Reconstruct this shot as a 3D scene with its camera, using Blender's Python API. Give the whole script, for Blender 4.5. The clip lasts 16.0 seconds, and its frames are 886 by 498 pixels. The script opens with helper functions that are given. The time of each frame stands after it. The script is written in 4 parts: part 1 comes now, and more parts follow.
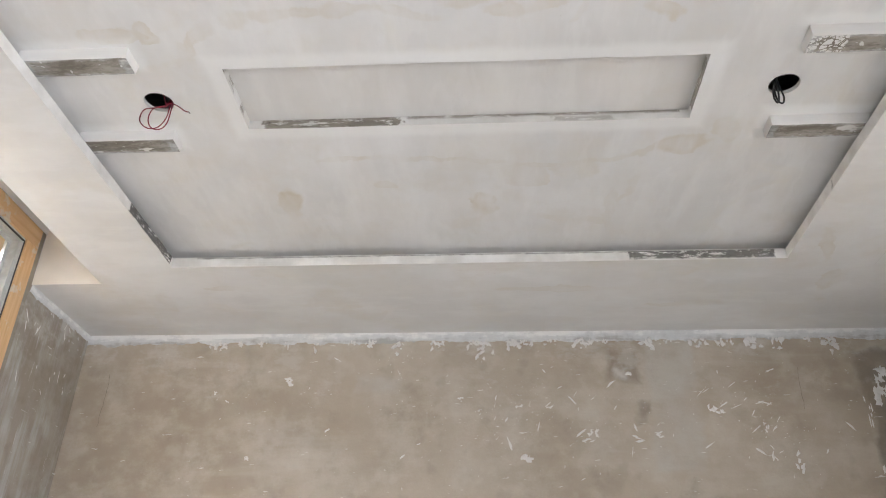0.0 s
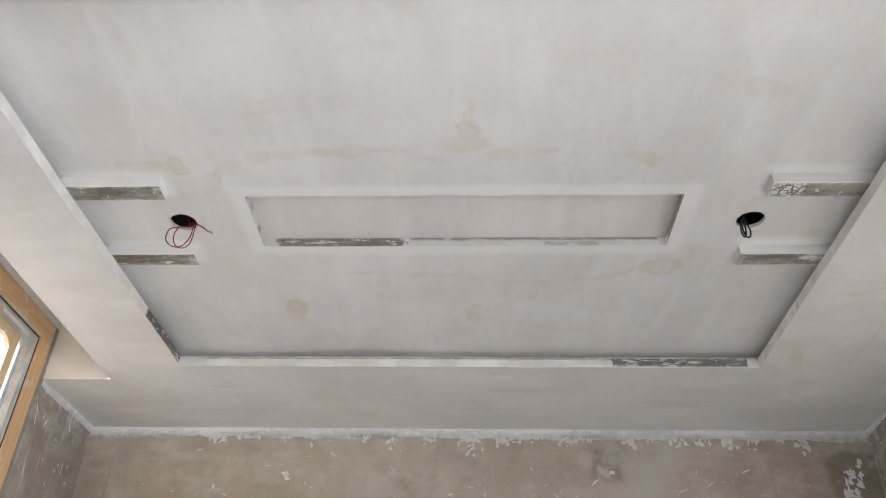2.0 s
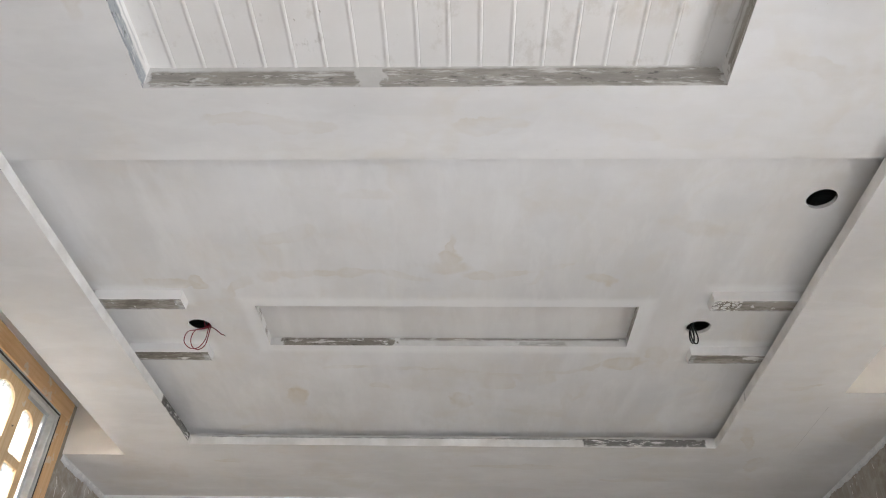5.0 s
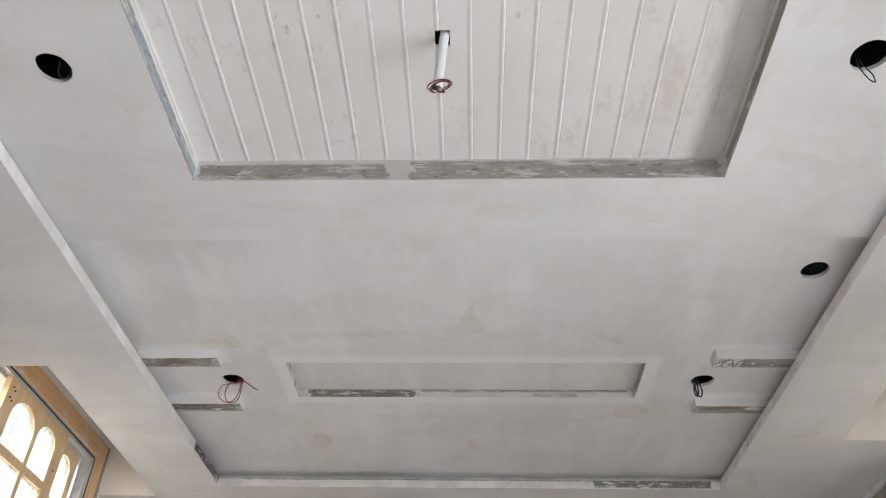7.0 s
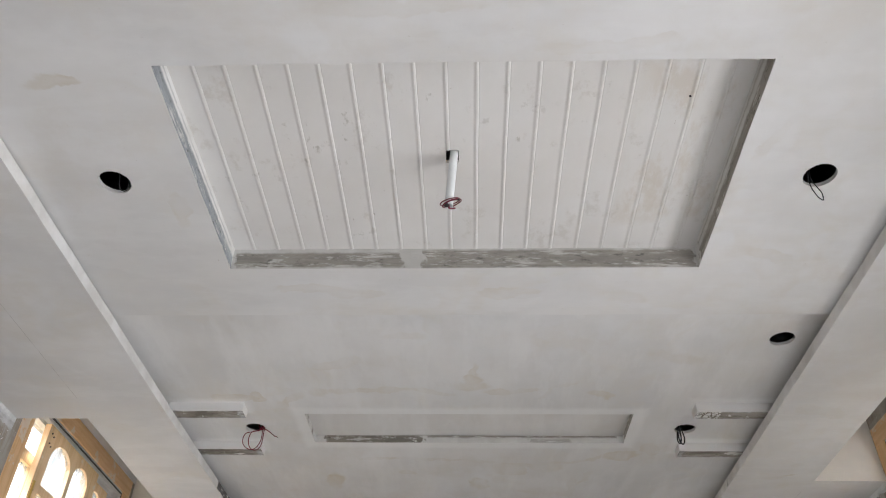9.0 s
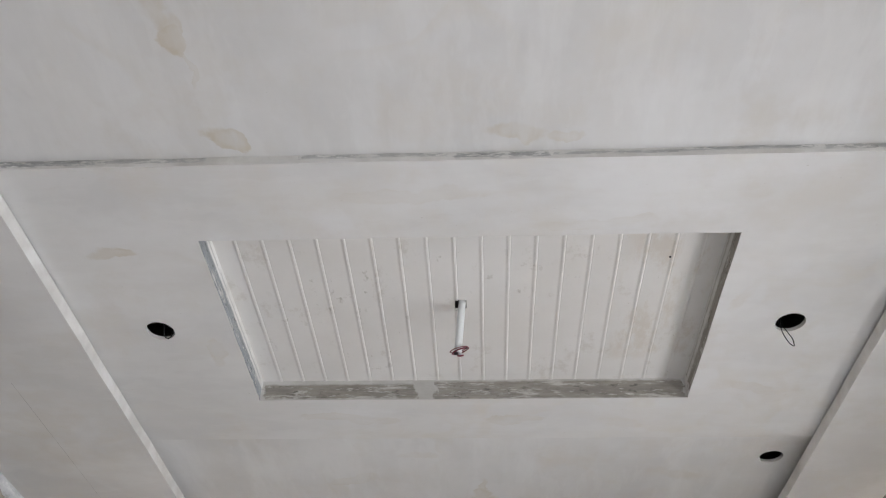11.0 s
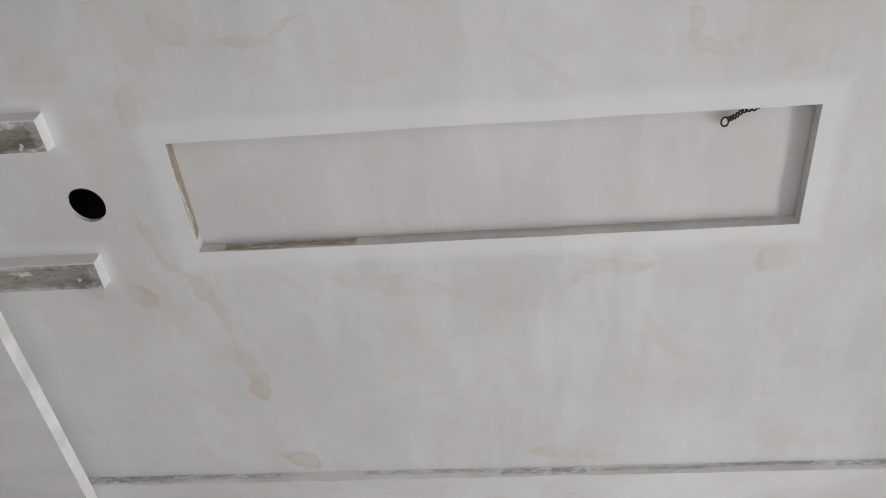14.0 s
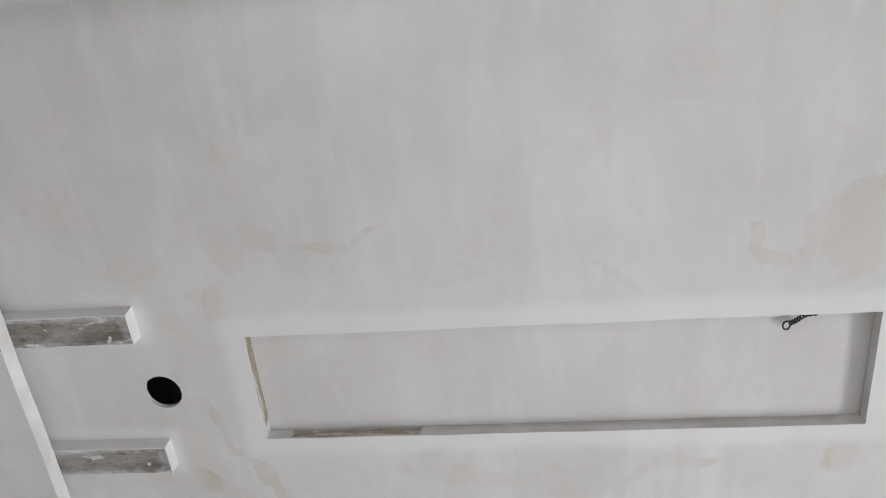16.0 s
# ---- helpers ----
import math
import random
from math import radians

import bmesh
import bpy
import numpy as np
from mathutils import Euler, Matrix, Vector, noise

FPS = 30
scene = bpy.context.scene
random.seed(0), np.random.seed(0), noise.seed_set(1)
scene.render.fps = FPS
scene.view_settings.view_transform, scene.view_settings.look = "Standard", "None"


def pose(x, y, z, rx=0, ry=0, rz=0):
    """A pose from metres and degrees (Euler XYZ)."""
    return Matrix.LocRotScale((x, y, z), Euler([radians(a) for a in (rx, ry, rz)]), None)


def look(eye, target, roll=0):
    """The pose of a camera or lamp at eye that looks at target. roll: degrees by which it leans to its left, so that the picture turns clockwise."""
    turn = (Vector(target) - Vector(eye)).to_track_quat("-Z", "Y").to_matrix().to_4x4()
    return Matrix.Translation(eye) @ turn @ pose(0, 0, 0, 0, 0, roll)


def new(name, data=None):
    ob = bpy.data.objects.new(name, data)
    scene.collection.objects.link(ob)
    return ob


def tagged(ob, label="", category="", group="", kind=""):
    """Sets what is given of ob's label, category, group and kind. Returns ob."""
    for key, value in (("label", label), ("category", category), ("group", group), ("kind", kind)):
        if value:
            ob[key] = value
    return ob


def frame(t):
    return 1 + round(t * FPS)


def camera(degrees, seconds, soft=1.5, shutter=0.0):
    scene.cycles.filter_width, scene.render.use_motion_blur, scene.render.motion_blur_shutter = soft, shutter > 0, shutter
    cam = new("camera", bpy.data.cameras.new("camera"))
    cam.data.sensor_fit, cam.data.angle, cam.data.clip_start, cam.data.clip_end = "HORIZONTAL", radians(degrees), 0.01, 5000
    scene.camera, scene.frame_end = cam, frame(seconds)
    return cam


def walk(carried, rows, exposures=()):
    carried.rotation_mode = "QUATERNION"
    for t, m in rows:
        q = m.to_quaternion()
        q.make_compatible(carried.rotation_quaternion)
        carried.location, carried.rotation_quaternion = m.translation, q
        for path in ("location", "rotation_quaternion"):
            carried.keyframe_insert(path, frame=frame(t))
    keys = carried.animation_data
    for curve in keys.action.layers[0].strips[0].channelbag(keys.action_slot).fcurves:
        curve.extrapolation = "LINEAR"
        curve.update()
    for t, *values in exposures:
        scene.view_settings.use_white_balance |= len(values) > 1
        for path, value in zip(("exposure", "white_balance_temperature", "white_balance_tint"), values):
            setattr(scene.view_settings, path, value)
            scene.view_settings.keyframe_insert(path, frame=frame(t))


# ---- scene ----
cam = camera(59.0, 16.0, soft=1.0)
PATH = [
    (0, (0.077, -0.409, 1.499), (-0.042, 1.323, 2.492), 1.0),
    (0.5, (0.101, -0.465, 1.502), (-0.033, 1.23, 2.556), 1.6),
    (1, (0.106, -0.525, 1.503), (-0.019, 1.136, 2.61), 1.7),
    (1.5, (0.079, -0.604, 1.512), (-0.026, 1.042, 2.642), 1.6),
    (2, (0.038, -0.694, 1.508), (-0.039, 0.942, 2.655), 1.4),
    (2.5, (0.028, -0.78, 1.499), (-0.029, 0.852, 2.653), 1.1),
    (3, (0.047, -0.836, 1.499), (-0.016, 0.793, 2.657), 1.3),
    (3.5, (0.081, -0.913, 1.503), (0.018, 0.708, 2.673), 1.3),
    (3.7, (0.097, -0.953, 1.494), (0.035, 0.658, 2.678), 1.4),
    (5.8, (0.052, -1.292, 1.513), (0.001, 0.285, 2.742), 1.1),
    (6, (0.043, -1.325, 1.515), (-0.005, 0.249, 2.748), 0.9),
    (6.5, (0.032, -1.4, 1.517), (-0.028, 0.166, 2.76), 1.1),
    (7, (0.036, -1.456, 1.525), (-0.039, 0.104, 2.774), 1.5),
    (7.5, (0.049, -1.563, 1.519), (-0.043, -0.005, 2.769), 1.9),
    (8, (0.056, -1.693, 1.518), (-0.035, -0.137, 2.771), 2.0),
    (8.2, (0.04, -1.732, 1.517), (-0.039, -0.176, 2.771), 1.8),
    (10.3, (-0.004, -2.103, 1.543), (-0.07, -0.604, 2.865), 0.9),
    (10.5, (0.017, -2.146, 1.534), (-0.062, -0.665, 2.876), 1.3),
    (11, (0.025, -2.254, 1.538), (-0.067, -0.812, 2.921), 1.6),
    (11.5, (-0.021, -2.343, 1.554), (-0.108, -0.934, 2.97), 1.4),
    (12, (-0.069, -2.435, 1.55), (-0.153, -1.066, 3.006), 1.1),
    (12.5, (-0.072, -2.52, 1.562), (-0.164, -1.194, 3.056), 1.2),
    (13, (-0.051, -2.611, 1.584), (-0.162, -1.342, 3.126), 1.8),
    (13.5, (-0.001, -2.713, 1.6), (-0.143, -1.514, 3.195), 2.9),
    (14, (0.023, -2.822, 1.606), (-0.149, -1.692, 3.247), 4.4),
    (14.5, (0.017, -2.892, 1.603), (-0.172, -1.813, 3.277), 5.6),
    (15, (0.023, -2.922, 1.602), (-0.177, -1.9, 3.31), 6.9),
    (15.5, (-0.009, -2.944, 1.607), (-0.209, -1.991, 3.354), 7.7),
    (16, (-0.064, -2.995, 1.619), (-0.284, -2.16, 3.423), 10.4),
]
walk(cam, [(t, look(eye, target, roll)) for t, eye, target, roll in PATH],
     [(0, 0.8, 6500, 10), (2, 0.57, 6500, 10), (3.5, 0.46, 6500, 10), (8, 0.14, 6500, 10), (11, -0.1, 6500, 10), (12.5, -0.16, 6500, 10),
      (14, -0.2, 6500, 10), (15, -0.11, 6480, 10), (16, -0.04, 6400, 10)])

# ---- light ----
world = bpy.data.worlds.new("sky")
scene.world = world
world.use_nodes = True
_wt = world.node_tree
_sky = _wt.nodes.new("ShaderNodeTexSky")
_sky.sky_type, _sky.sun_disc = "NISHITA", False
_sky.sun_elevation, _sky.sun_rotation = radians(48), radians(162)
_wt.links.new(_sky.outputs[0], _wt.nodes["Background"].inputs[0])
_wt.nodes["Background"].inputs[1].default_value = 0.15
SUN = bpy.data.lights.new("sun", "SUN")
SUN.energy, SUN.angle, SUN.color = 3.0, radians(0.5), (1.0, 0.95, 0.88)
new("sun", SUN).matrix_world = look((3, -9, 11), (0, 0, 0))


def opening_lamp(name, eye, target, w, h, watts, colour, spread=180):
    lamp = bpy.data.lights.new(name, "AREA")
    lamp.shape, lamp.size, lamp.size_y = "RECTANGLE", w, h
    lamp.energy, lamp.color, lamp.spread = watts, colour, radians(spread)
    new(name, lamp).matrix_world = look(eye, target)


# daylight at the openings: sky light falls steeply through the windows, flatter light through two unseen, added
# openings
opening_lamp("daylight_window_1", (-3.2, 2.0, 4.3), (-1.0, 2.0, 0.8), 2.4, 1.8, 600, (0.975, 0.97, 1.0))
opening_lamp("daylight_window_2", (3.25, 1.26, 4.3), (1.1, 1.26, 0.8), 2.4, 1.8, 350, (0.975, 0.97, 1.0))
# light from the right, through an opening added out of view
opening_lamp("daylight_unseen_side", (3.3, -1.4, 1.15), (0, -1.4, 1.8), 2.7, 1.7, 132, (0.945, 0.96, 1.0))
# fill at the added end doorway
opening_lamp("fill_unseen_end", (0.2, -3.9, 1.1), (0.2, 0, 1.0), 1.7, 2.1, 14, (0.94, 0.96, 1.0))


# ---- materials ----
class Nodes:
    """A small builder of node trees."""

    def __init__(self, name):
        self.mat = bpy.data.materials.new(name)
        self.mat.use_nodes = True
        self.t = self.mat.node_tree
        self.bsdf = self.t.nodes["Principled BSDF"]
        self.pos = self.add("ShaderNodeNewGeometry").outputs["Position"]

    def add(self, kind, **props):
        n = self.t.nodes.new(kind)
        for key, value in props.items():
            setattr(n, key, value)
        return n

    def put(self, socket, value):
        if isinstance(value, bpy.types.NodeSocket):
            self.t.links.new(value, socket)
        elif isinstance(value, tuple) and len(value) == 3 and socket.type == "RGBA":
            socket.default_value = (*value, 1)
        else:
            socket.default_value = value

    def math(self, op, a, b=0.0, clamp=False):
        n = self.add("ShaderNodeMath", operation=op, use_clamp=clamp)
        self.put(n.inputs[0], a)
        self.put(n.inputs[1], b)
        return n.outputs[0]

    def vec(self, op, a, b=(0, 0, 0), scale=1.0):
        n = self.add("ShaderNodeVectorMath", operation=op)
        self.put(n.inputs[0], a)
        if op == "SCALE":
            self.put(n.inputs["Scale"], scale)
        elif op not in ("LENGTH", "ABSOLUTE"):
            self.put(n.inputs[1], b)
        return n.outputs["Value"] if op in ("LENGTH", "DISTANCE") else n.outputs[0]

    def noise(self, scale, detail=4.0, rough=0.55, stretch=None, vector=None, colour=False, shift=(0, 0, 0)):
        v = vector or self.pos
        if stretch or shift != (0, 0, 0):
            m = self.add("ShaderNodeMapping")
            self.put(m.inputs[0], v)
            self.put(m.inputs["Location"], shift)
            self.put(m.inputs["Scale"], stretch or (1, 1, 1))
            v = m.outputs[0]
        n = self.add("ShaderNodeTexNoise")
        self.put(n.inputs["Vector"], v)
        self.put(n.inputs["Scale"], scale)
        self.put(n.inputs["Detail"], detail)
        self.put(n.inputs["Roughness"], rough)
        return n.outputs["Color" if colour else "Fac"]

    def ramp(self, value, a, b, lo=0.0, hi=1.0, smooth=True):
        n = self.add("ShaderNodeMapRange", interpolation_type="SMOOTHSTEP" if smooth else "LINEAR")
        for i, v in enumerate((value, a, b, lo, hi)):
            self.put(n.inputs[i], v)
        return n.outputs[0]

    def mix(self, f, a, b, blend="MIX"):
        n = self.add("ShaderNodeMix", data_type="RGBA", blend_type=blend)
        self.put(n.inputs["Factor"], f)
        self.put(n.inputs["A"], a)
        self.put(n.inputs["B"], b)
        return n.outputs["Result"]

    def warped(self, amount, scale, detail=3.0):
        w = self.vec("SUBTRACT", self.noise(scale, detail, colour=True), (0.5, 0.5, 0.5))
        return self.vec("ADD", self.pos, self.vec("SCALE", w, scale=amount))

    def blot(self, p, x, y, rx, ry, turn=0.0):
        """Distance from a blot's middle: 1 at its rim."""
        m = self.add("ShaderNodeMapping", vector_type="TEXTURE")
        self.put(m.inputs[0], p)
        self.put(m.inputs["Location"], (x, y, 0))
        self.put(m.inputs["Rotation"], (0, 0, radians(turn)))
        self.put(m.inputs["Scale"], (rx, ry, 1e4))
        return self.vec("LENGTH", m.outputs[0])

    def box(self, p, lo, hi, soft):
        """1 inside a box, 0 outside, with a soft rim."""
        mid = tuple((a + b) / 2 for a, b in zip(lo, hi))
        half = tuple((b - a) / 2 for a, b in zip(lo, hi))
        d = self.vec("SUBTRACT", self.vec("ABSOLUTE", self.vec("SUBTRACT", p, mid)), half)
        s = self.add("ShaderNodeSeparateXYZ")
        self.put(s.inputs[0], d)
        far = self.math("MAXIMUM", self.math("MAXIMUM", s.outputs[0], s.outputs[1]), s.outputs[2])
        return self.ramp(far, -soft, soft, 1.0, 0.0)

    def finish(self, colour, rough=0.8, bump=None, strength=0.2, depth=0.002, metal=0.0):
        self.put(self.bsdf.inputs["Base Color"], colour)
        self.put(self.bsdf.inputs["Roughness"], rough)
        self.put(self.bsdf.inputs["Metallic"], metal)
        if bump is not None:
            b = self.add("ShaderNodeBump")
            self.put(b.inputs["Strength"], strength)
            self.put(b.inputs["Distance"], depth)
            self.put(b.inputs["Height"], bump)
            self.put(self.bsdf.inputs["Normal"], b.outputs[0])
        return self.mat


def putty(name, stains=(), frames=(), tone=1.0, streak=(0.25, 1, 1), joints=(), rings=(), warm=0.0):
    """Sanded white wall putty, with beige damp blots and fresh white bands along cut edges."""
    n = Nodes(name)
    cloud = n.noise(1.7, 5, 0.6)
    drag = n.noise(5.0, 4, 0.6, stretch=streak)
    fine = n.noise(60, 4, 0.6)
    a, b, c = (0.63 * tone, 0.623 * tone, 0.618 * tone), (0.745 * tone, 0.739 * tone, 0.738 * tone), (0.82, 0.82, 0.815)
    col = n.mix(n.ramp(cloud, 0.3, 0.72), a, b)
    smudge = n.noise(3.6, 5, 0.62, shift=(11, 4, 0))
    col = n.mix(n.ramp(smudge, 0.48, 0.70, 0.0, 0.65), col, (0.65 * tone, 0.62 * tone, 0.58 * tone))
    wash = n.noise(2.6, 4, 0.55, stretch=(2.4, 0.55, 1) if streak[0] > streak[1] else (0.7, 1.5, 1), shift=(5, 13, 0))
    col = n.mix(n.ramp(wash, 0.48, 0.70, 0.0, 0.5), col, (0.79, 0.787, 0.785))
    col = n.mix(n.ramp(drag, 0.42, 0.72, 0.0, 0.45), col, (0.685 * tone, 0.67 * tone, 0.652 * tone))
    # fine trowel marks: thin crisp-edged skims over the coarser wash
    skim = n.noise(3.4, 5, 0.6, vector=n.warped(0.06, 5.0, 3), stretch=(1.9, 0.5, 1) if streak[0] > streak[1] else (0.5, 1.7, 1), shift=(17, 3, 0))
    col = n.mix(n.math("MULTIPLY", n.ramp(skim, 0.50, 0.57), n.ramp(skim, 0.57, 0.70, 0.2, 0.0)), col, (0.80, 0.797, 0.795))
    col = n.mix(n.math("MULTIPLY", n.ramp(skim, 0.38, 0.45, 1.0, 0.0), 0.15), col, (0.63 * tone, 0.605 * tone, 0.57 * tone))
    # faint beige tide lines: crisp on one side, fading on the other
    edge_warp = n.warped(0.05, 7.0, 4)
    patch = n.ramp(n.noise(1.1, 2, 0.5, shift=(7, 2, 0)), 0.46, 0.60)
    broken = n.ramp(n.noise(8, 4, 0.65, stretch=streak, shift=(2, 2, 0)), 0.38, 0.62, 0.1, 1.0)
    for shift, level, tint, amount in (((3.1, 1.7, 0), 0.50, (0.645, 0.60, 0.525), 0.26), ((8.3, 0.4, 2), 0.55, (0.65, 0.605, 0.53), 0.24),
                                       ((0.6, 6.1, 5), 0.47, (0.79, 0.79, 0.79), 0.22)):
        tide = n.noise(1.9, 2, 0.5, vector=edge_warp, shift=shift)
        line = n.math("MULTIPLY", n.ramp(tide, level - 0.014, level + 0.008), n.ramp(tide, level, level + 0.06, amount, 0.0))
        col = n.mix(n.math("MULTIPLY", n.math("MULTIPLY", line, broken), patch), col, tint)
    wide = n.vec("SCALE", n.vec("SUBTRACT", n.noise(4.5, 2, colour=True, shift=(3, 7, 1)), (0.5, 0.5, 0.5)), scale=0.07)
    warp = n.vec("ADD", n.vec("ADD", n.warped(0.09, 9.0, 4), wide), n.vec("SCALE", n.vec("SUBTRACT", n.noise(34.0, 3, colour=True), (0.5, 0.5, 0.5)), scale=0.02))
    worn = n.ramp(n.noise(9, 4, 0.65, stretch=streak), 0.32, 0.66, 0.2, 1.1)
    fade = n.ramp(n.noise(6, 2, 0.5, shift=(9, 9, 2)), 0.36, 0.64, 0.35, 0.95)
    beige = None
    for x, y, rx, ry, turn, weight in stains:
        d = n.blot(warp, x, y, rx, ry, turn)
        w = n.math("MULTIPLY", n.math("MULTIPLY", n.ramp(d, fade, 1.08, 1.0, 0.0), n.ramp(d, 0.3, 0.9, 0.6, 1.0)), weight)
        beige = w if beige is None else n.math("MAXIMUM", beige, w)
    # damp patches that dried from the rim inwards
    for x, y, rx, ry, turn, weight in rings:
        d = n.blot(warp, x, y, rx, ry, turn)
        band = n.math("MULTIPLY", n.ramp(d, 0.45, 0.96, 0.6, 1.0), n.ramp(d, n.math("ADD", fade, 0.05), 1.07, 1.0, 0.0))
        w = n.math("MULTIPLY", band, weight)
        beige = w if beige is None else n.math("MAXIMUM", beige, w)
    if beige is not None:
        col = n.mix(n.math("MULTIPLY", beige, n.math("MULTIPLY", worn, 1.28), clamp=True), col, (0.59, 0.535, 0.45))
    wob = n.warped(0.03, 12.0)
    for lo, hi in frames:
        col = n.mix(n.math("MULTIPLY", n.box(wob, lo, hi, 0.02), 0.6), col, c)
    fray = n.warped(0.004, 30.0)
    for lo, hi in joints:
        col = n.mix(n.math("MULTIPLY", n.box(fray, lo, hi, 0.0015), n.ramp(n.noise(14, 3, 0.6), 0.3, 0.6, 0.15, 0.7)), col, (0.36, 0.34, 0.33))
    if warm:
        col = n.mix(warm, col, (0.70, 0.655, 0.605))
    specks = n.ramp(n.noise(95, 2, 0.5), 0.77, 0.80)
    col = n.mix(n.math("MULTIPLY", specks, 0.35), col, (0.33, 0.27, 0.2))
    h = n.math("ADD", n.math("MULTIPLY", fine, 0.35), n.math("ADD", n.math("MULTIPLY", drag, 0.6), n.math("MULTIPLY", cloud, 1.5)))
    return n.finish(col, 0.86, h, 0.22, 0.003)


def edge_putty(name, raw, streak=(0.4, 0.4, 2.4), tone=(0.30, 0.275, 0.24), holes=0.32, grit=1.0, pale=1.0):
    """Half-finished edge of a recess: raw grey board and painted shadow seams in the given boxes, scraped putty
    elsewhere.
    """
    n = Nodes(name)
    fine = n.noise(45, 5, 0.65)
    scrape = n.noise(13, 6, 0.72, stretch=streak)
    white = n.mix(n.ramp(n.noise(6, 4, 0.6), 0.3, 0.7), tuple(pale * c for c in (0.56, 0.55, 0.53)), tuple(pale * c for c in (0.71, 0.705, 0.695)))
    dark = tuple(0.5 * c for c in tone)
    grey = n.mix(n.ramp(scrape, 0.35, 0.66), tone, tuple(min(1, 1.45 * c) for c in tone))
    grey = n.mix(n.ramp(n.noise(30 * grit, 5, 0.75, stretch=(0.7, 0.7, 1.5), shift=(4, 4, 1)), 0.55, 0.68), grey, dark)
    grey = n.mix(n.ramp(n.noise(15 * grit, 5, 0.7, stretch=streak, shift=(1, 8, 3)), 0.55, 0.66, 0.0, 0.85), grey, (0.66, 0.65, 0.63))
    w = n.vec("SUBTRACT", n.noise(26.0, 4, colour=True), (0.5, 0.5, 0.5))
    warp = n.vec("ADD", n.pos, n.vec("MULTIPLY", w, (0.09, 0.09, 0.014)))
    total = None
    for lo, hi, weight in raw:
        m = n.math("MULTIPLY", n.box(warp, lo, hi, 0.006), weight)
        total = m if total is None else n.math("MAXIMUM", total, m)
    if total is not None:
        gaps = n.ramp(n.noise(24, 5, 0.7, stretch=(0.6, 0.6, 2.2), shift=(2, 9, 4)), holes, holes + 0.12)
        total = n.math("MULTIPLY", total, gaps)
    col = white if total is None else n.mix(total, white, grey)
    return n.finish(col, 0.85, n.math("ADD", fine, n.math("MULTIPLY", scrape, 1.5)), 0.5, 0.004)


def batten_face(name, flaked=False):
    """Raw grey underside of the battens, with scraped putty."""
    n = Nodes(name)
    coord = n.vec("ADD", n.pos, n.vec("SCALE", n.add("ShaderNodeObjectInfo").outputs["Location"], scale=3.0))
    s = n.noise(10, 6, 0.7, stretch=(0.5, 1.5, 1), vector=coord)
    b = n.noise(38, 5, 0.7, vector=coord)
    col = n.mix(n.ramp(s, 0.38, 0.60), (0.165, 0.145, 0.12), (0.36, 0.335, 0.30))
    col = n.mix(n.ramp(b, 0.57, 0.68, 0.0, 0.6), col, (0.10, 0.09, 0.08))
    # thin grey putty left along the rims and at the end
    own = n.vec("SUBTRACT", n.pos, n.add("ShaderNodeObjectInfo").outputs["Location"])
    shake = n.vec("SCALE", n.vec("SUBTRACT", n.noise(30, 4, 0.6, colour=True), (0.5, 0.5, 0.5)), scale=0.035)
    inside = n.box(n.vec("ADD", own, shake), (-0.142, -0.029, -1), (0.142, 0.029, 1), 0.006)
    film = n.mix(n.ramp(b, 0.35, 0.65), (0.36, 0.365, 0.37), (0.58, 0.585, 0.585))
    col = n.mix(n.math("MULTIPLY", n.math("SUBTRACT", 1.0, inside), n.ramp(s, 0.40, 0.55, 0.35, 0.95)), col, film)
    w = n.noise(13, 4, 0.6, stretch=(0.5, 1.3, 1), vector=coord, shift=(9, 3, 0))
    col = n.mix(n.ramp(w, 0.60, 0.65, 0.0, 0.9), col, (0.68, 0.67, 0.65))
    spot = n.noise(26, 3, 0.6, vector=coord, shift=(2, 5, 0))
    col = n.mix(n.ramp(spot, 0.66, 0.69, 0.0, 0.85), col, (0.70, 0.70, 0.69))
    if flaked:
        patch = n.box(n.vec("ADD", own, shake), (-0.2, -0.05, -1), (-0.062, 0.05, 1), 0.004)
        cells = n.add("ShaderNodeTexVoronoi", feature="DISTANCE_TO_EDGE")
        n.put(cells.inputs["Vector"], n.warped(0.02, 40.0, 3))
        n.put(cells.inputs["Scale"], 48.0)
        flake = n.math("MULTIPLY", n.ramp(cells.outputs["Distance"], 0.06, 0.12), n.ramp(b, 0.38, 0.46))
        col = n.mix(n.math("MULTIPLY", patch, flake), col, (0.70, 0.70, 0.69))
    return n.finish(col, 0.82, n.math("ADD", s, b), 0.5, 0.003)


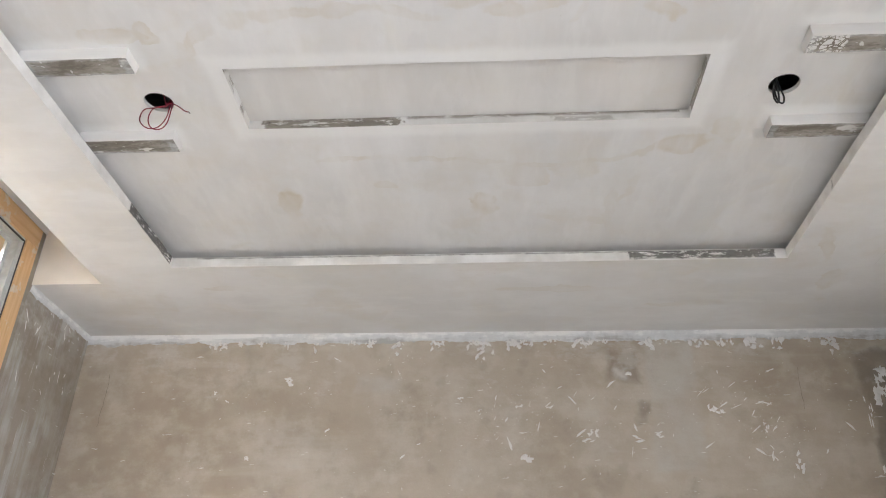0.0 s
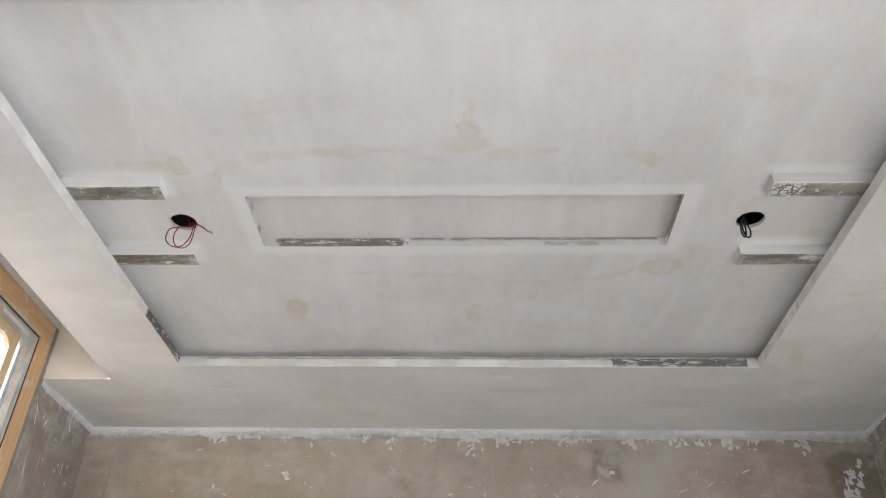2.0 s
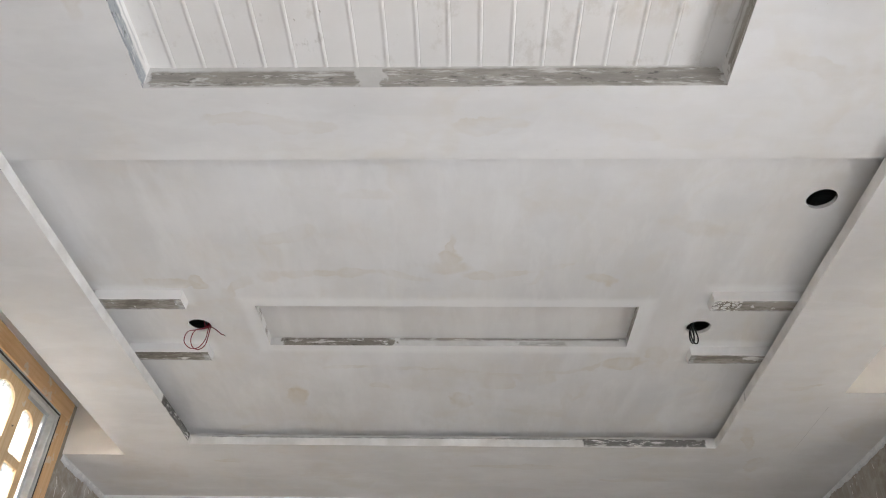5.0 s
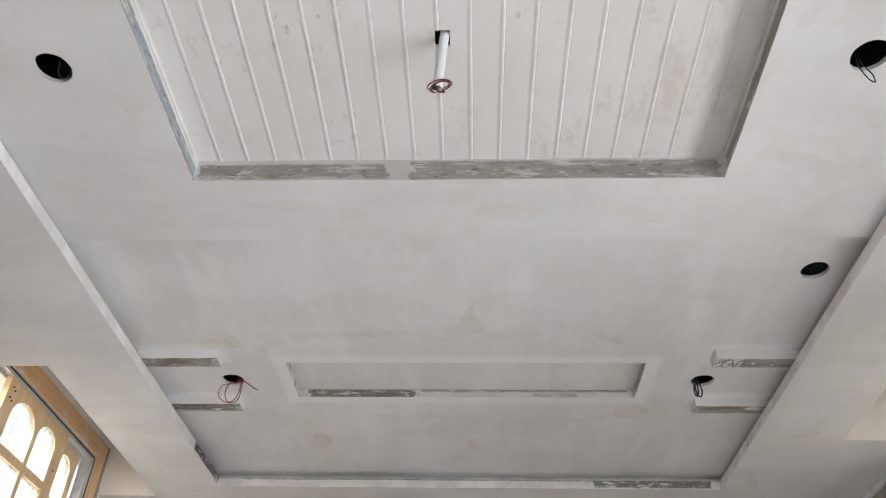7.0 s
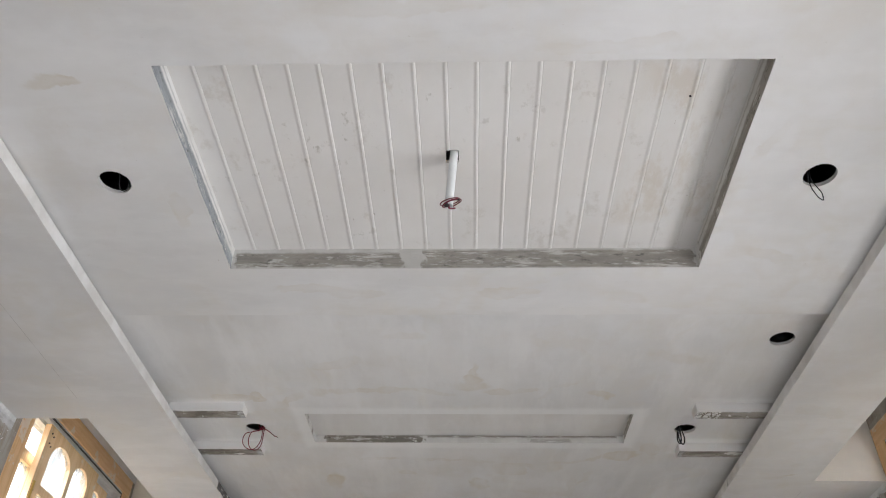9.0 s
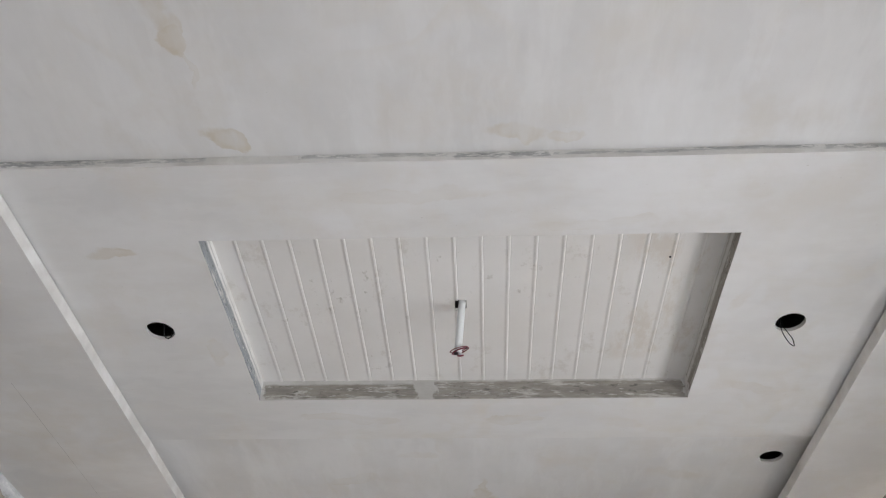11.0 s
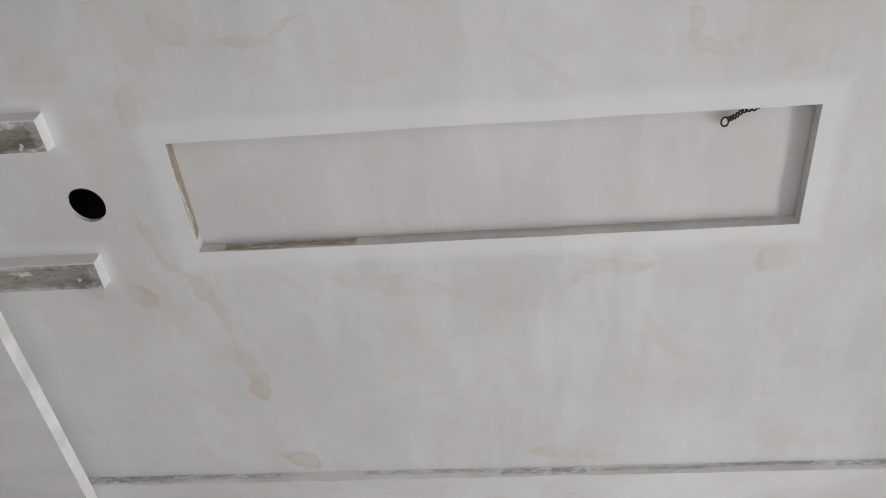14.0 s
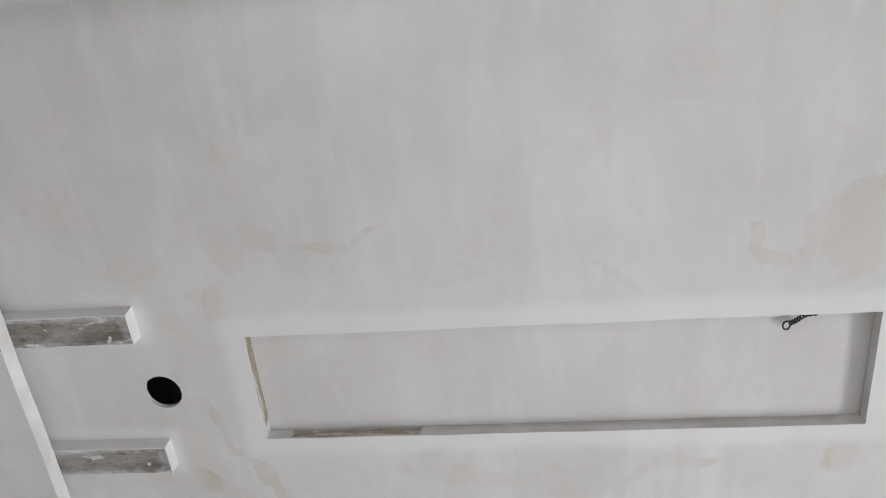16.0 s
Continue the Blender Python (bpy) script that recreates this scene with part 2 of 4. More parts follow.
def cement(name, top, smeared=False, marks=()):
    """Trowelled cement render with putty flecks, scrapes and damp clouds."""
    n = Nodes(name)
    big = n.noise(1.3, 5, 0.6)
    mid = n.noise(5.0, 6, 0.68, stretch=(0.8, 0.8, 1))
    fine = n.noise(70, 5, 0.65)
    col = n.mix(n.ramp(big, 0.32, 0.68), (0.285, 0.24, 0.19), (0.368, 0.322, 0.268))
    col = n.mix(n.ramp(mid, 0.42, 0.70, 0.0, 0.75), col, (0.41, 0.375, 0.325))
    col = n.mix(n.ramp(n.noise(3.2, 5, 0.7, shift=(5, 5, 9)), 0.58, 0.74, 0.0, 0.45), col, (0.215, 0.18, 0.14))
    sweep = n.noise(2.2, 4, 0.6, stretch=(0.35, 0.35, 2.6), shift=(2, 2, 2))
    col = n.mix(n.ramp(sweep, 0.52, 0.75, 0.0, 0.45), col, (0.44, 0.41, 0.365))
    # soft paler and darker mottling
    soft = n.noise(7.5, 3, 0.5, shift=(1, 0, 6))
    col = n.mix(n.ramp(soft, 0.56, 0.72, 0.0, 0.30), col, (0.45, 0.425, 0.39))
    col = n.mix(n.ramp(soft, 0.28, 0.42, 0.30, 0.0), col, (0.22, 0.185, 0.145))
    # far wall paler, other walls darker: their lighting put into the colour
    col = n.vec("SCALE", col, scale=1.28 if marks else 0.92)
    if smeared:
        run = n.noise(9, 5, 0.65, stretch=(1, 1.5, 0.22), shift=(4, 1, 1))
        veil = n.noise(2.4, 4, 0.6, shift=(6, 2, 3))
        col = n.mix(n.math("MULTIPLY", n.ramp(run, 0.42, 0.66), n.ramp(veil, 0.38, 0.58, 0.15, 0.75)), col, (0.50, 0.51, 0.52))
        thin = n.noise(20, 4, 0.7, stretch=(1, 2.4, 0.16), shift=(1, 1, 9))
        col = n.mix(n.ramp(thin, 0.64, 0.70, 0.0, 0.7), col, (0.66, 0.66, 0.65))
    ragged = n.warped(0.12, 9.0, 5)
    # far wall boxes: blots, pale smears and the right corner's shade
    for lo, hi, tint, amount in marks:
        col = n.mix(n.math("MULTIPLY", n.math("MULTIPLY", n.box(ragged, lo, hi, 0.022), amount), n.ramp(mid, 0.35, 0.6, 0.45, 1.1), clamp=True), col, tint)
    crack = n.warped(0.05, 6.0, 3)
    for lo, hi in CRACKS:
        col = n.mix(n.math("MULTIPLY", n.box(crack, lo, hi, 0.0012), 0.8), col, (0.10, 0.085, 0.07))
    sep = n.add("ShaderNodeSeparateXYZ")
    n.put(sep.inputs[0], n.pos)
    # smears of putty below the ceiling
    smear = n.noise(6, 5, 0.7, stretch=(0.7, 0.7, 1.1), shift=(0, 4, 0))
    near = n.ramp(sep.outputs[2], top - 0.5, top, 0.0, 0.17)
    col = n.mix(n.ramp(n.math("ADD", smear, near), 0.66, 0.80, 0.0, 0.35), col, (0.60, 0.59, 0.57))
    for turn, shift in ((38, (0, 0, 0)), (-25, (6, 1, 4)), (70, (2, 7, 8))):
        m = n.add("ShaderNodeMapping")
        n.put(m.inputs[0], n.pos)
        n.put(m.inputs["Location"], shift)
        n.put(m.inputs["Rotation"], (0, radians(turn), 0))
        n.put(m.inputs["Scale"], (4.2, 3, 20))
        f = n.noise(2.6, 3, 0.6, vector=m.outputs[0])
        col = n.mix(n.ramp(f, 0.715, 0.745, 0.0, 0.8), col, (0.70, 0.69, 0.67))
    fleck = n.noise(30, 3, 0.6, shift=(1, 2, 5))
    col = n.mix(n.ramp(fleck, 0.745, 0.765, 0.0, 0.8), col, (0.72, 0.71, 0.69))
    h = n.math("ADD", n.math("MULTIPLY", mid, 1.5), fine)
    return n.finish(col, 0.78, h, 0.4, 0.004)


def wood(name, light, dark, grain=(18, 18, 1.2), smear=0.61):
    n = Nodes(name)
    g = n.noise(3.0, 5, 0.6, stretch=grain)
    f = n.noise(26, 4, 0.6, stretch=(4, 4, 0.4))
    col = n.mix(n.ramp(g, 0.3, 0.7), dark, light)
    col = n.mix(n.ramp(f, 0.5, 0.75, 0.0, 0.35), col, dark)
    col = n.mix(n.ramp(n.noise(7, 4, 0.65, shift=(3, 6, 1)), smear, smear + 0.06, 0.0, 0.65), col, (0.74, 0.70, 0.64))
    return n.finish(col, 0.55, g, 0.15, 0.002)


def plain(name, colour, rough=0.5, metal=0.0, vary=0.12, scale=14):
    n = Nodes(name)
    v = n.noise(scale, 4, 0.6)
    col = n.mix(n.ramp(v, 0.3, 0.7), tuple(c * (1 - vary) for c in colour), tuple(min(1, c * (1 + vary)) for c in colour))
    return n.finish(col, rough, n.noise(90, 3, 0.6), 0.1, 0.001, metal)


CRACKS = (((-1.872, 3.2, 2.62), (-1.8705, 3.3, 2.90)), ((1.552, 3.2, 2.70), (1.5535, 3.3, 2.92)))
FAR_MARKS_SHADE = (((0.655, 3.2, 2.84), (0.80, 3.3, 2.99), (0.19, 0.145, 0.10), 0.55), ((0.69, 3.2, 2.86), (0.735, 3.3, 2.91), (0.60, 0.59, 0.57), 0.8),
             ((0.775, 3.2, 2.63), (0.815, 3.3, 2.72), (0.13, 0.105, 0.08), 0.7), ((0.83, 3.2, 2.4), (1.06, 3.3, 3.06), (0.50, 0.485, 0.455), 0.5),
             # the box from x 1.84 is corner shade, painted into the render
             ((1.84, 3.2, 2.3), (2.1, 3.3, 3.0), (0.15, 0.13, 0.105), 0.65), ((-0.60, 3.2, 2.80), (-0.38, 3.3, 2.88), (0.50, 0.49, 0.47), 0.4))
FIELD_Z, MIDDLE_Z, BORDER_Z, TRAY_Z, SLOT_Z = 3.2, 3.163, 3.112, 3.25, 3.238



def run(points, width, weight):
    """A narrow stain that follows a line: one blot a stretch."""
    out = []
    for (xa, ya), (xb, yb) in zip(points, points[1:]):
        out.append(((xa + xb) / 2, (ya + yb) / 2, 0.62 * math.hypot(xb - xa, yb - ya) + 0.3 * width, width, math.degrees(math.atan2(yb - ya, xb - xa)), weight))
    return tuple(out)


FAR_STAINS = (
    (0.022, 1.02, 0.018, 0.07, 0, 0.5), (0.022, 1.09, 0.05, 0.05, 0, 0.7), (0.02, 1.14, 0.085, 0.035, 0, 0.6),
    (-0.66, 1.20, 0.05, 0.05, 0, 0.45), (0.59, 1.215, 0.07, 0.035, 8, 0.6), (-1.05, 1.24, 0.10, 0.03, 0, 0.55), (-0.95, 1.235, 0.03, 0.045, 0, 0.5),
    (0.76, 1.83, 0.085, 0.06, -20, 0.5), (0.89, 1.76, 0.05, 0.08, -15, 0.3), (-0.85, 1.38, 0.025, 0.12, -10, 0.3),
    (0.55, 2.25, 0.03, 0.15, 0, 0.3), (1.24, 1.56, 0.05, 0.16, -10, 0.25), (-0.26, 0.74, 0.1, 0.03, 0, 0.25), (-0.3, 2.05, 0.05, 0.03, 0, 0.25),
    (0.85, 0.9, 0.12, 0.04, 25, 0.22), (-0.55, 0.95, 0.13, 0.04, -15, 0.22), (0.4, 2.32, 0.16, 0.03, 12, 0.22), (0.62, 2.1, 0.025, 0.12, 12, 0.3),
    *run(((-0.63, 1.19), (-0.41, 1.165), (-0.25, 1.18), (-0.05, 1.20)), 0.028, 0.42), *run(((0.08, 1.18), (0.18, 1.195), (0.31, 1.165)), 0.024, 0.38),
    *run(((0.22, 1.945), (0.36, 1.967), (0.47, 1.93), (0.59, 1.90), (0.69, 1.83)), 0.022, 0.5), *run(((-0.55, 1.90), (-0.4, 1.88), (-0.05, 1.90), (0.15, 1.92)), 0.02, 0.35),
    *run(((-0.88, 1.386), (-0.83, 1.28), (-0.73, 1.21)), 0.025, 0.35), *run(((0.33, 1.24), (0.36, 1.16), (0.45, 1.13)), 0.016, 0.35),
)
FAR_RINGS = ((-0.715, 2.17, 0.055, 0.13, 6, 0.85), (0.055, 2.20, 0.055, 0.095, -8, 0.7), (0.40, 1.99, 0.10, 0.06, 0, 0.35), (0.2, 2.0, 0.09, 0.07, 20, 0.3))
NEAR_STAINS = (
    (-0.714, -1.285, 0.035, 0.05, 10, 0.6), (-0.725, -1.36, 0.026, 0.07, 4, 0.75), (-0.79, -1.63, 0.03, 0.05, -20, 0.5),
    (-0.965, -1.635, 0.07, 0.035, 45, 0.75), (-1.03, -1.62, 0.09, 0.03, 0, 0.4), (-0.65, -0.955, 0.065, 0.03, 30, 0.75), (0.13, -0.96, 0.085, 0.03, 0, 0.6), (0.25, -0.945, 0.05, 0.02, 0, 0.35),
    (0.67, -1.65, 0.055, 0.05, 0, 0.6), (-0.3, -1.62, 0.14, 0.035, 12, 0.3), (-0.08, -1.6, 0.09, 0.035, -10, 0.28), (0.3, -1.66, 0.09, 0.025, 0, 0.4),
    (-0.715, -2.44, 0.045, 0.05, 0, 0.5), (-0.72, -2.53, 0.035, 0.09, 4, 0.3), (-0.82, -2.16, 0.03, 0.07, 20, 0.3),
    (-0.26, -2.2, 0.12, 0.03, 0, 0.2), (0.1, -2.62, 0.03, 0.2, 0, 0.2), (0.72, -1.45, 0.06, 0.08, 0, 0.2), (0.54, -2.20, 0.035, 0.04, 0, 0.5), (-0.98, -2.25, 0.1, 0.03, 0, 0.3),
    *run(((-0.895, -1.86), (-0.867, -1.713), (-0.787, -1.664), (-0.767, -1.579), (-0.729, -1.467), (-0.722, -1.38)), 0.014, 0.5),
    *run(((-0.70, -1.24), (-0.68, -1.15)), 0.008, 0.4), *run(((-0.626, -2.286), (-0.561, -2.272), (-0.488, -2.294), (-0.397, -2.326)), 0.012, 0.5),
    *run(((0.072, -2.224), (0.12, -2.167), (0.178, -2.132)), 0.018, 0.4), *run(((0.389, -2.269), (0.416, -2.217), (0.506, -2.185)), 0.014, 0.35),
    *run(((-0.05, -1.63), (0.0, -1.55), (0.08, -1.52), (0.16, -1.56)), 0.018, 0.28), *run(((0.16, -1.56), (0.22, -1.63), (0.3, -1.65)), 0.016, 0.35),
)
NEAR_RINGS = ((-0.673, -2.325, 0.052, 0.034, 24, 0.65), (0.655, -2.265, 0.125, 0.125, 10, 0.48), (-0.714, -1.275, 0.045, 0.032, -10, 0.7), (0.06, -1.58, 0.11, 0.07, 10, 0.25))
MIDDLE_STAINS = (
    (-1.11, -0.56, 0.09, 0.025, -8, 0.6), (0.36, -0.66, 0.2, 0.03, 0, 0.3), (0.8, -0.76, 0.06, 0.04, 0, 0.3),
    (-0.5, 0.38, 0.2, 0.03, 5, 0.25), (0.14, 0.4, 0.12, 0.03, 0, 0.35), (0.55, 0.42, 0.1, 0.04, 10, 0.25),
    (-0.9, -0.05, 0.03, 0.1, 0, 0.3), (0.87, -0.33, 0.02, 0.1, 20, 0.25), (1.0, 0.2, 0.12, 0.03, 20, 0.25),
    (-0.2, -0.78, 0.3, 0.03, 0, 0.2),
)
BORDER_STAINS = (
    (1.44, 1.9, 0.16, 0.02, -10, 0.35), (1.44, 2.42, 0.03, 0.16, -18, 0.45), (1.56, 2.74, 0.04, 0.1, 0, 0.3),
    (-0.7, 2.92, 0.2, 0.03, 0, 0.35), (0.4, 2.78, 0.3, 0.03, 3, 0.3), (-1.46, 2.86, 0.05, 0.1, 0, 0.25),
    (-1.54, 1.38, 0.1, 0.05, 10, 0.15), (1.5, 1.2, 0.12, 0.05, 20, 0.2), (1.0, 2.95, 0.2, 0.03, -4, 0.35),
    (-1.1, 2.75, 0.14, 0.03, 5, 0.3),
)


def rim(x0, x1, y0, y1, w):
    return ((x0 - w, y0 - w, 3), (x1 + w, y1 + w, 4))


M_FAR = putty("putty_far_field", FAR_STAINS, (rim(-0.75, 0.755, 1.4, 1.7, 0.055), rim(-1.32, -1.01, 1.28, 1.38, 0.02),
              rim(-1.32, -1.01, 1.68, 1.78, 0.02), rim(1.01, 1.32, 1.28, 1.38, 0.03), rim(1.01, 1.32, 1.68, 1.78, 0.03)), streak=(1, 0.3, 1), rings=FAR_RINGS)
M_NEAR = putty("putty_near_field", NEAR_STAINS, (rim(-0.762, 0.704, -2.056, -1.755, 0.055), rim(-1.32, -1.02, -2.16, -2.07, 0.02),
               rim(-1.32, -1.02, -1.77, -1.67, 0.02)), streak=(1, 0.3, 1), rings=NEAR_RINGS)
# toned up 3%: the step's light and shade put into the colour
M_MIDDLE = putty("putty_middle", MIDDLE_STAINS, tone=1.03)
M_BORDER = putty("putty_border", BORDER_STAINS, streak=(0.5, 0.5, 1), joints=(((1.6985, 2.07, 3), (1.7005, 2.60, 4)), ((-1.671, 0.05, 3), (-1.669, 1.09, 4))))
M_FRESH = putty("putty_fresh", tone=1.05)
# paler than the putty, to hold the window light in the notches
M_NOTCH_LIT = plain("notch_plaster_lit", (0.83, 0.80, 0.755), 0.85, 0.0, 0.04, 5)
# tone 0.96 puts a little recess shade into the lids; the warm tint is theirs
M_RECESS = putty("putty_recess", tone=0.96, streak=(1, 0.2, 1), warm=0.22)
M_EDGE_BORDER = edge_putty("edge_border", (((-1.4, 2.08, 3.116), (-1.25, 2.5, 3.21), 1.0), ((0.66, 2.4, 3.118), (1.27, 2.6, 3.168), 0.9),
                           # box at z 3.152-3.160: shadow line over the far lip, put into the colour
                           ((-1.2, 2.5, 3.152), (0.7, 2.6, 3.160), 0.8), ((1.25, 2.0, 3.118), (1.4, 2.02, 3.15), 0.5)), (0.6, 0.6, 1.4), (0.10, 0.096, 0.092), 0.34, 2.8, 1.2)
# box at z 3.228-3.245 paints the shadow seam below the lid; the rest is raw board
M_EDGE_SLOT = edge_putty("edge_slot", (((-0.69, 1.64, 3.198), (-0.22, 1.8, 3.24), 1.0), ((-0.2, 1.64, 3.228), (0.72, 1.8, 3.245), 0.85),
                         ((-0.86, 1.37, 3.19), (-0.69, 1.42, 3.245), 0.9), ((-0.86, 1.47, 3.212), (-0.69, 1.52, 3.245), 0.7), ((-0.86, 1.60, 3.20), (-0.69, 1.63, 3.235), 0.8),
                         ((0.70, 1.44, 3.20), (0.86, 1.67, 3.245), 0.75), ((0.3, 1.6, 3.203), (0.5, 1.75, 3.222), 0.45)), tone=(0.19, 0.172, 0.148), holes=0.33, grit=1.7)
M_EDGE_SLOT_NEAR = edge_putty("edge_slot_near", (((-0.70, -1.85, 3.204), (-0.36, -1.7, 3.236), 0.9), ((-0.3, -1.85, 3.225), (0.66, -1.7, 3.238), 0.3),
                              ((-0.86, -2.1, 3.203), (-0.69, -1.79, 3.26), 1.0)), tone=(0.27, 0.225, 0.175), holes=0.28, grit=1.4)
M_EDGE_MIDDLE = edge_putty("edge_middle", (((-0.80, 0.2, 3.168), (-0.23, 0.32, 3.232), 0.95), ((-0.15, 0.2, 3.165), (0.78, 0.32, 3.242), 0.92),
                           ((-0.92, -0.62, 3.166), (-0.75, 0.20, 3.206), 1.0), ((-0.9, -0.62, 3.222), (-0.79, 0.20, 3.229), 0.7),
                           ((0.72, -0.6, 3.166), (0.86, 0.21, 3.208), 1.0), ((0.75, -0.6, 3.228), (0.82, 0.2, 3.236), 0.6)), tone=(0.255, 0.237, 0.212), holes=0.31)
M_EDGE_STEP = edge_putty("edge_step", (((-1.4, -0.95, 3.172), (-1.0, -0.85, 3.205), 0.9), ((-1.0, -0.95, 3.182), (-0.72, -0.85, 3.2), 0.7), ((-0.45, -0.95, 3.186), (-0.06, -0.85, 3.205), 0.7),
                         ((-0.03, -0.95, 3.172), (0.22, -0.85, 3.197), 0.9), ((0.24, -0.95, 3.182), (0.55, -0.85, 3.194), 0.75), ((0.55, -0.95, 3.188), (0.92, -0.85, 3.205), 0.85),
                         ((0.95, -0.95, 3.18), (1.4, -0.85, 3.2), 0.7)), (0.5, 0.5, 2.0), (0.34, 0.345, 0.35), 0.41, 1.8, 1.2)
# raw left tray board, its bluish side light put into the colour
M_EDGE_TRAY_LIT = edge_putty("edge_tray_lit_side", (((-0.92, -0.62, 3.160), (-0.75, 0.26, 3.212), 1.0), ((-0.9, -0.62, 3.226), (-0.79, 0.20, 3.232), 0.6)), (2.0, 0.4, 2.0), (0.25, 0.265, 0.28), 0.30, 1.2, 1.15)
M_BATTEN = batten_face("raw_batten")
M_BATTEN_FLAKED = batten_face("flaking_batten", True)
M_CEMENT = cement("cement_render", 3.1)
M_CEMENT_FAR = cement("cement_render_far", 3.1, False, FAR_MARKS_SHADE)
M_CEMENT_SIDE = cement("cement_render_smeared", 3.1, True)
M_FLOOR = plain("cement_floor", (0.45, 0.455, 0.46), 0.8, 0.0, 0.15, 3)
M_SLAB = plain("concrete_slab", (0.28, 0.27, 0.26), 0.9)
M_WOOD = wood("varnished_pine", (0.78, 0.53, 0.30), (0.66, 0.41, 0.20), smear=0.56)
M_WOOD_LONG = wood("varnished_pine_rail", (0.79, 0.545, 0.315), (0.68, 0.43, 0.215), (14, 1.0, 14), 0.53)
M_PINE = wood("pale_pine", (0.78, 0.60, 0.38), (0.67, 0.47, 0.26))
M_STEEL = plain("galvanised_track", (0.62, 0.64, 0.65), 0.4, 0.35)
M_TRACK = plain("black_track_groove", (0.04, 0.04, 0.045), 0.5)
M_PVC = plain("white_pvc", (0.80, 0.82, 0.83), 0.35, 0.0, 0.03)
M_RED = plain("red_wire", (0.17, 0.008, 0.022), 0.4)
M_MAROON = plain("maroon_wire", (0.16, 0.012, 0.03), 0.4)
M_BLACK = plain("black_wire", (0.012, 0.012, 0.013), 0.4)
M_TAPE = plain("dark_tape", (0.02, 0.012, 0.015), 0.45)
M_BRASS = plain("brass_latch", (0.6, 0.42, 0.12), 0.35, 0.9)


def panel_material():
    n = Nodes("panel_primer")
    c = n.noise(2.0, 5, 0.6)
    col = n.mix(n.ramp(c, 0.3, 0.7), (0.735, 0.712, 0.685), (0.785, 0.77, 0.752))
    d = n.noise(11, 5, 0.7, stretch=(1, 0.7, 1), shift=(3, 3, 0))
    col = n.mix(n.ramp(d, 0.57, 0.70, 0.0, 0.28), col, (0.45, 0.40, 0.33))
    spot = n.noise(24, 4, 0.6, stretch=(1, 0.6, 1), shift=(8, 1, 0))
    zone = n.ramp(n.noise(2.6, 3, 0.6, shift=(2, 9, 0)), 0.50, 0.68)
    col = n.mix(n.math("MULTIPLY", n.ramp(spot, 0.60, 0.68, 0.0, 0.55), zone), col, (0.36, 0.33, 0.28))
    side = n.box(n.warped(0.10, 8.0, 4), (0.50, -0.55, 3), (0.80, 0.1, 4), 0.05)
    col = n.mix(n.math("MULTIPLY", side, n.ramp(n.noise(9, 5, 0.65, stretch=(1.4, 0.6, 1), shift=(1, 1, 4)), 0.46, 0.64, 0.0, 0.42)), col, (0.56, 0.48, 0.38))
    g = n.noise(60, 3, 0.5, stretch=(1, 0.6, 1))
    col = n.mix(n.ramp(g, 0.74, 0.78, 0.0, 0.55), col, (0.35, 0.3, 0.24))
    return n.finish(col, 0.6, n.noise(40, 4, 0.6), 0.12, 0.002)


def glass_material():
    n = Nodes("clouded_glass")
    cloud = n.noise(5, 5, 0.65, stretch=(1, 1, 0.5))
    n.put(n.bsdf.inputs["Transmission Weight"], n.ramp(cloud, 0.42, 0.66, 1.0, 0.2))
    n.put(n.bsdf.inputs["IOR"], 1.45)
    return n.finish((0.92, 0.96, 0.97), n.ramp(n.noise(6, 4, 0.6), 0.35, 0.7, 0.02, 0.3))


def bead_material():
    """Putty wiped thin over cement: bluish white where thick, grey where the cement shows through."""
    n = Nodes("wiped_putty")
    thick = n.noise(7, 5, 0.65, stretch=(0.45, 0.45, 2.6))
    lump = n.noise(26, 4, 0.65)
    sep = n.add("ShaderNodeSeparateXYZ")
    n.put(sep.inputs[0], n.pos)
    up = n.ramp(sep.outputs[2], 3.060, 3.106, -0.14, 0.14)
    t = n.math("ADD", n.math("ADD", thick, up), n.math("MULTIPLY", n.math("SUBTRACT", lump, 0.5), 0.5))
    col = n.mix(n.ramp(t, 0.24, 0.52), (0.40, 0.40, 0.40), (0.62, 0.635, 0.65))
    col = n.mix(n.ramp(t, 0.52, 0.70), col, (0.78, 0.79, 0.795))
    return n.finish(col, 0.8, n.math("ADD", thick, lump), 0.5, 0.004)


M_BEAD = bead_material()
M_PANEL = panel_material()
M_GLASS = glass_material()


# ---- shape helpers ----
def wander(p, amount, scale=6.0):
    v = noise.noise_vector(Vector(p) * scale)
    return v * amount


def dense(loop, step, jitter):
    """A closed loop of x, y cut into short stretches, with hand-worked unevenness."""
    out = []
    for i, a in enumerate(loop):
        b = loop[(i + 1) % len(loop)]
        a, b = Vector(a), Vector(b)
        k = max(1, int((b - a).length / step)) if step else 1
        for j in range(k):
            p = a.lerp(b, j / k)
            if jitter:
                w = wander((p.x, p.y, 0.3), jitter)
                p = p + Vector((w.x, w.y))
            out.append(p)
    return out


def circle(x, y, r, k=40):
    return [(x + r * math.cos(2 * math.pi * i / k), y + r * math.sin(2 * math.pi * i / k)) for i in range(k)]


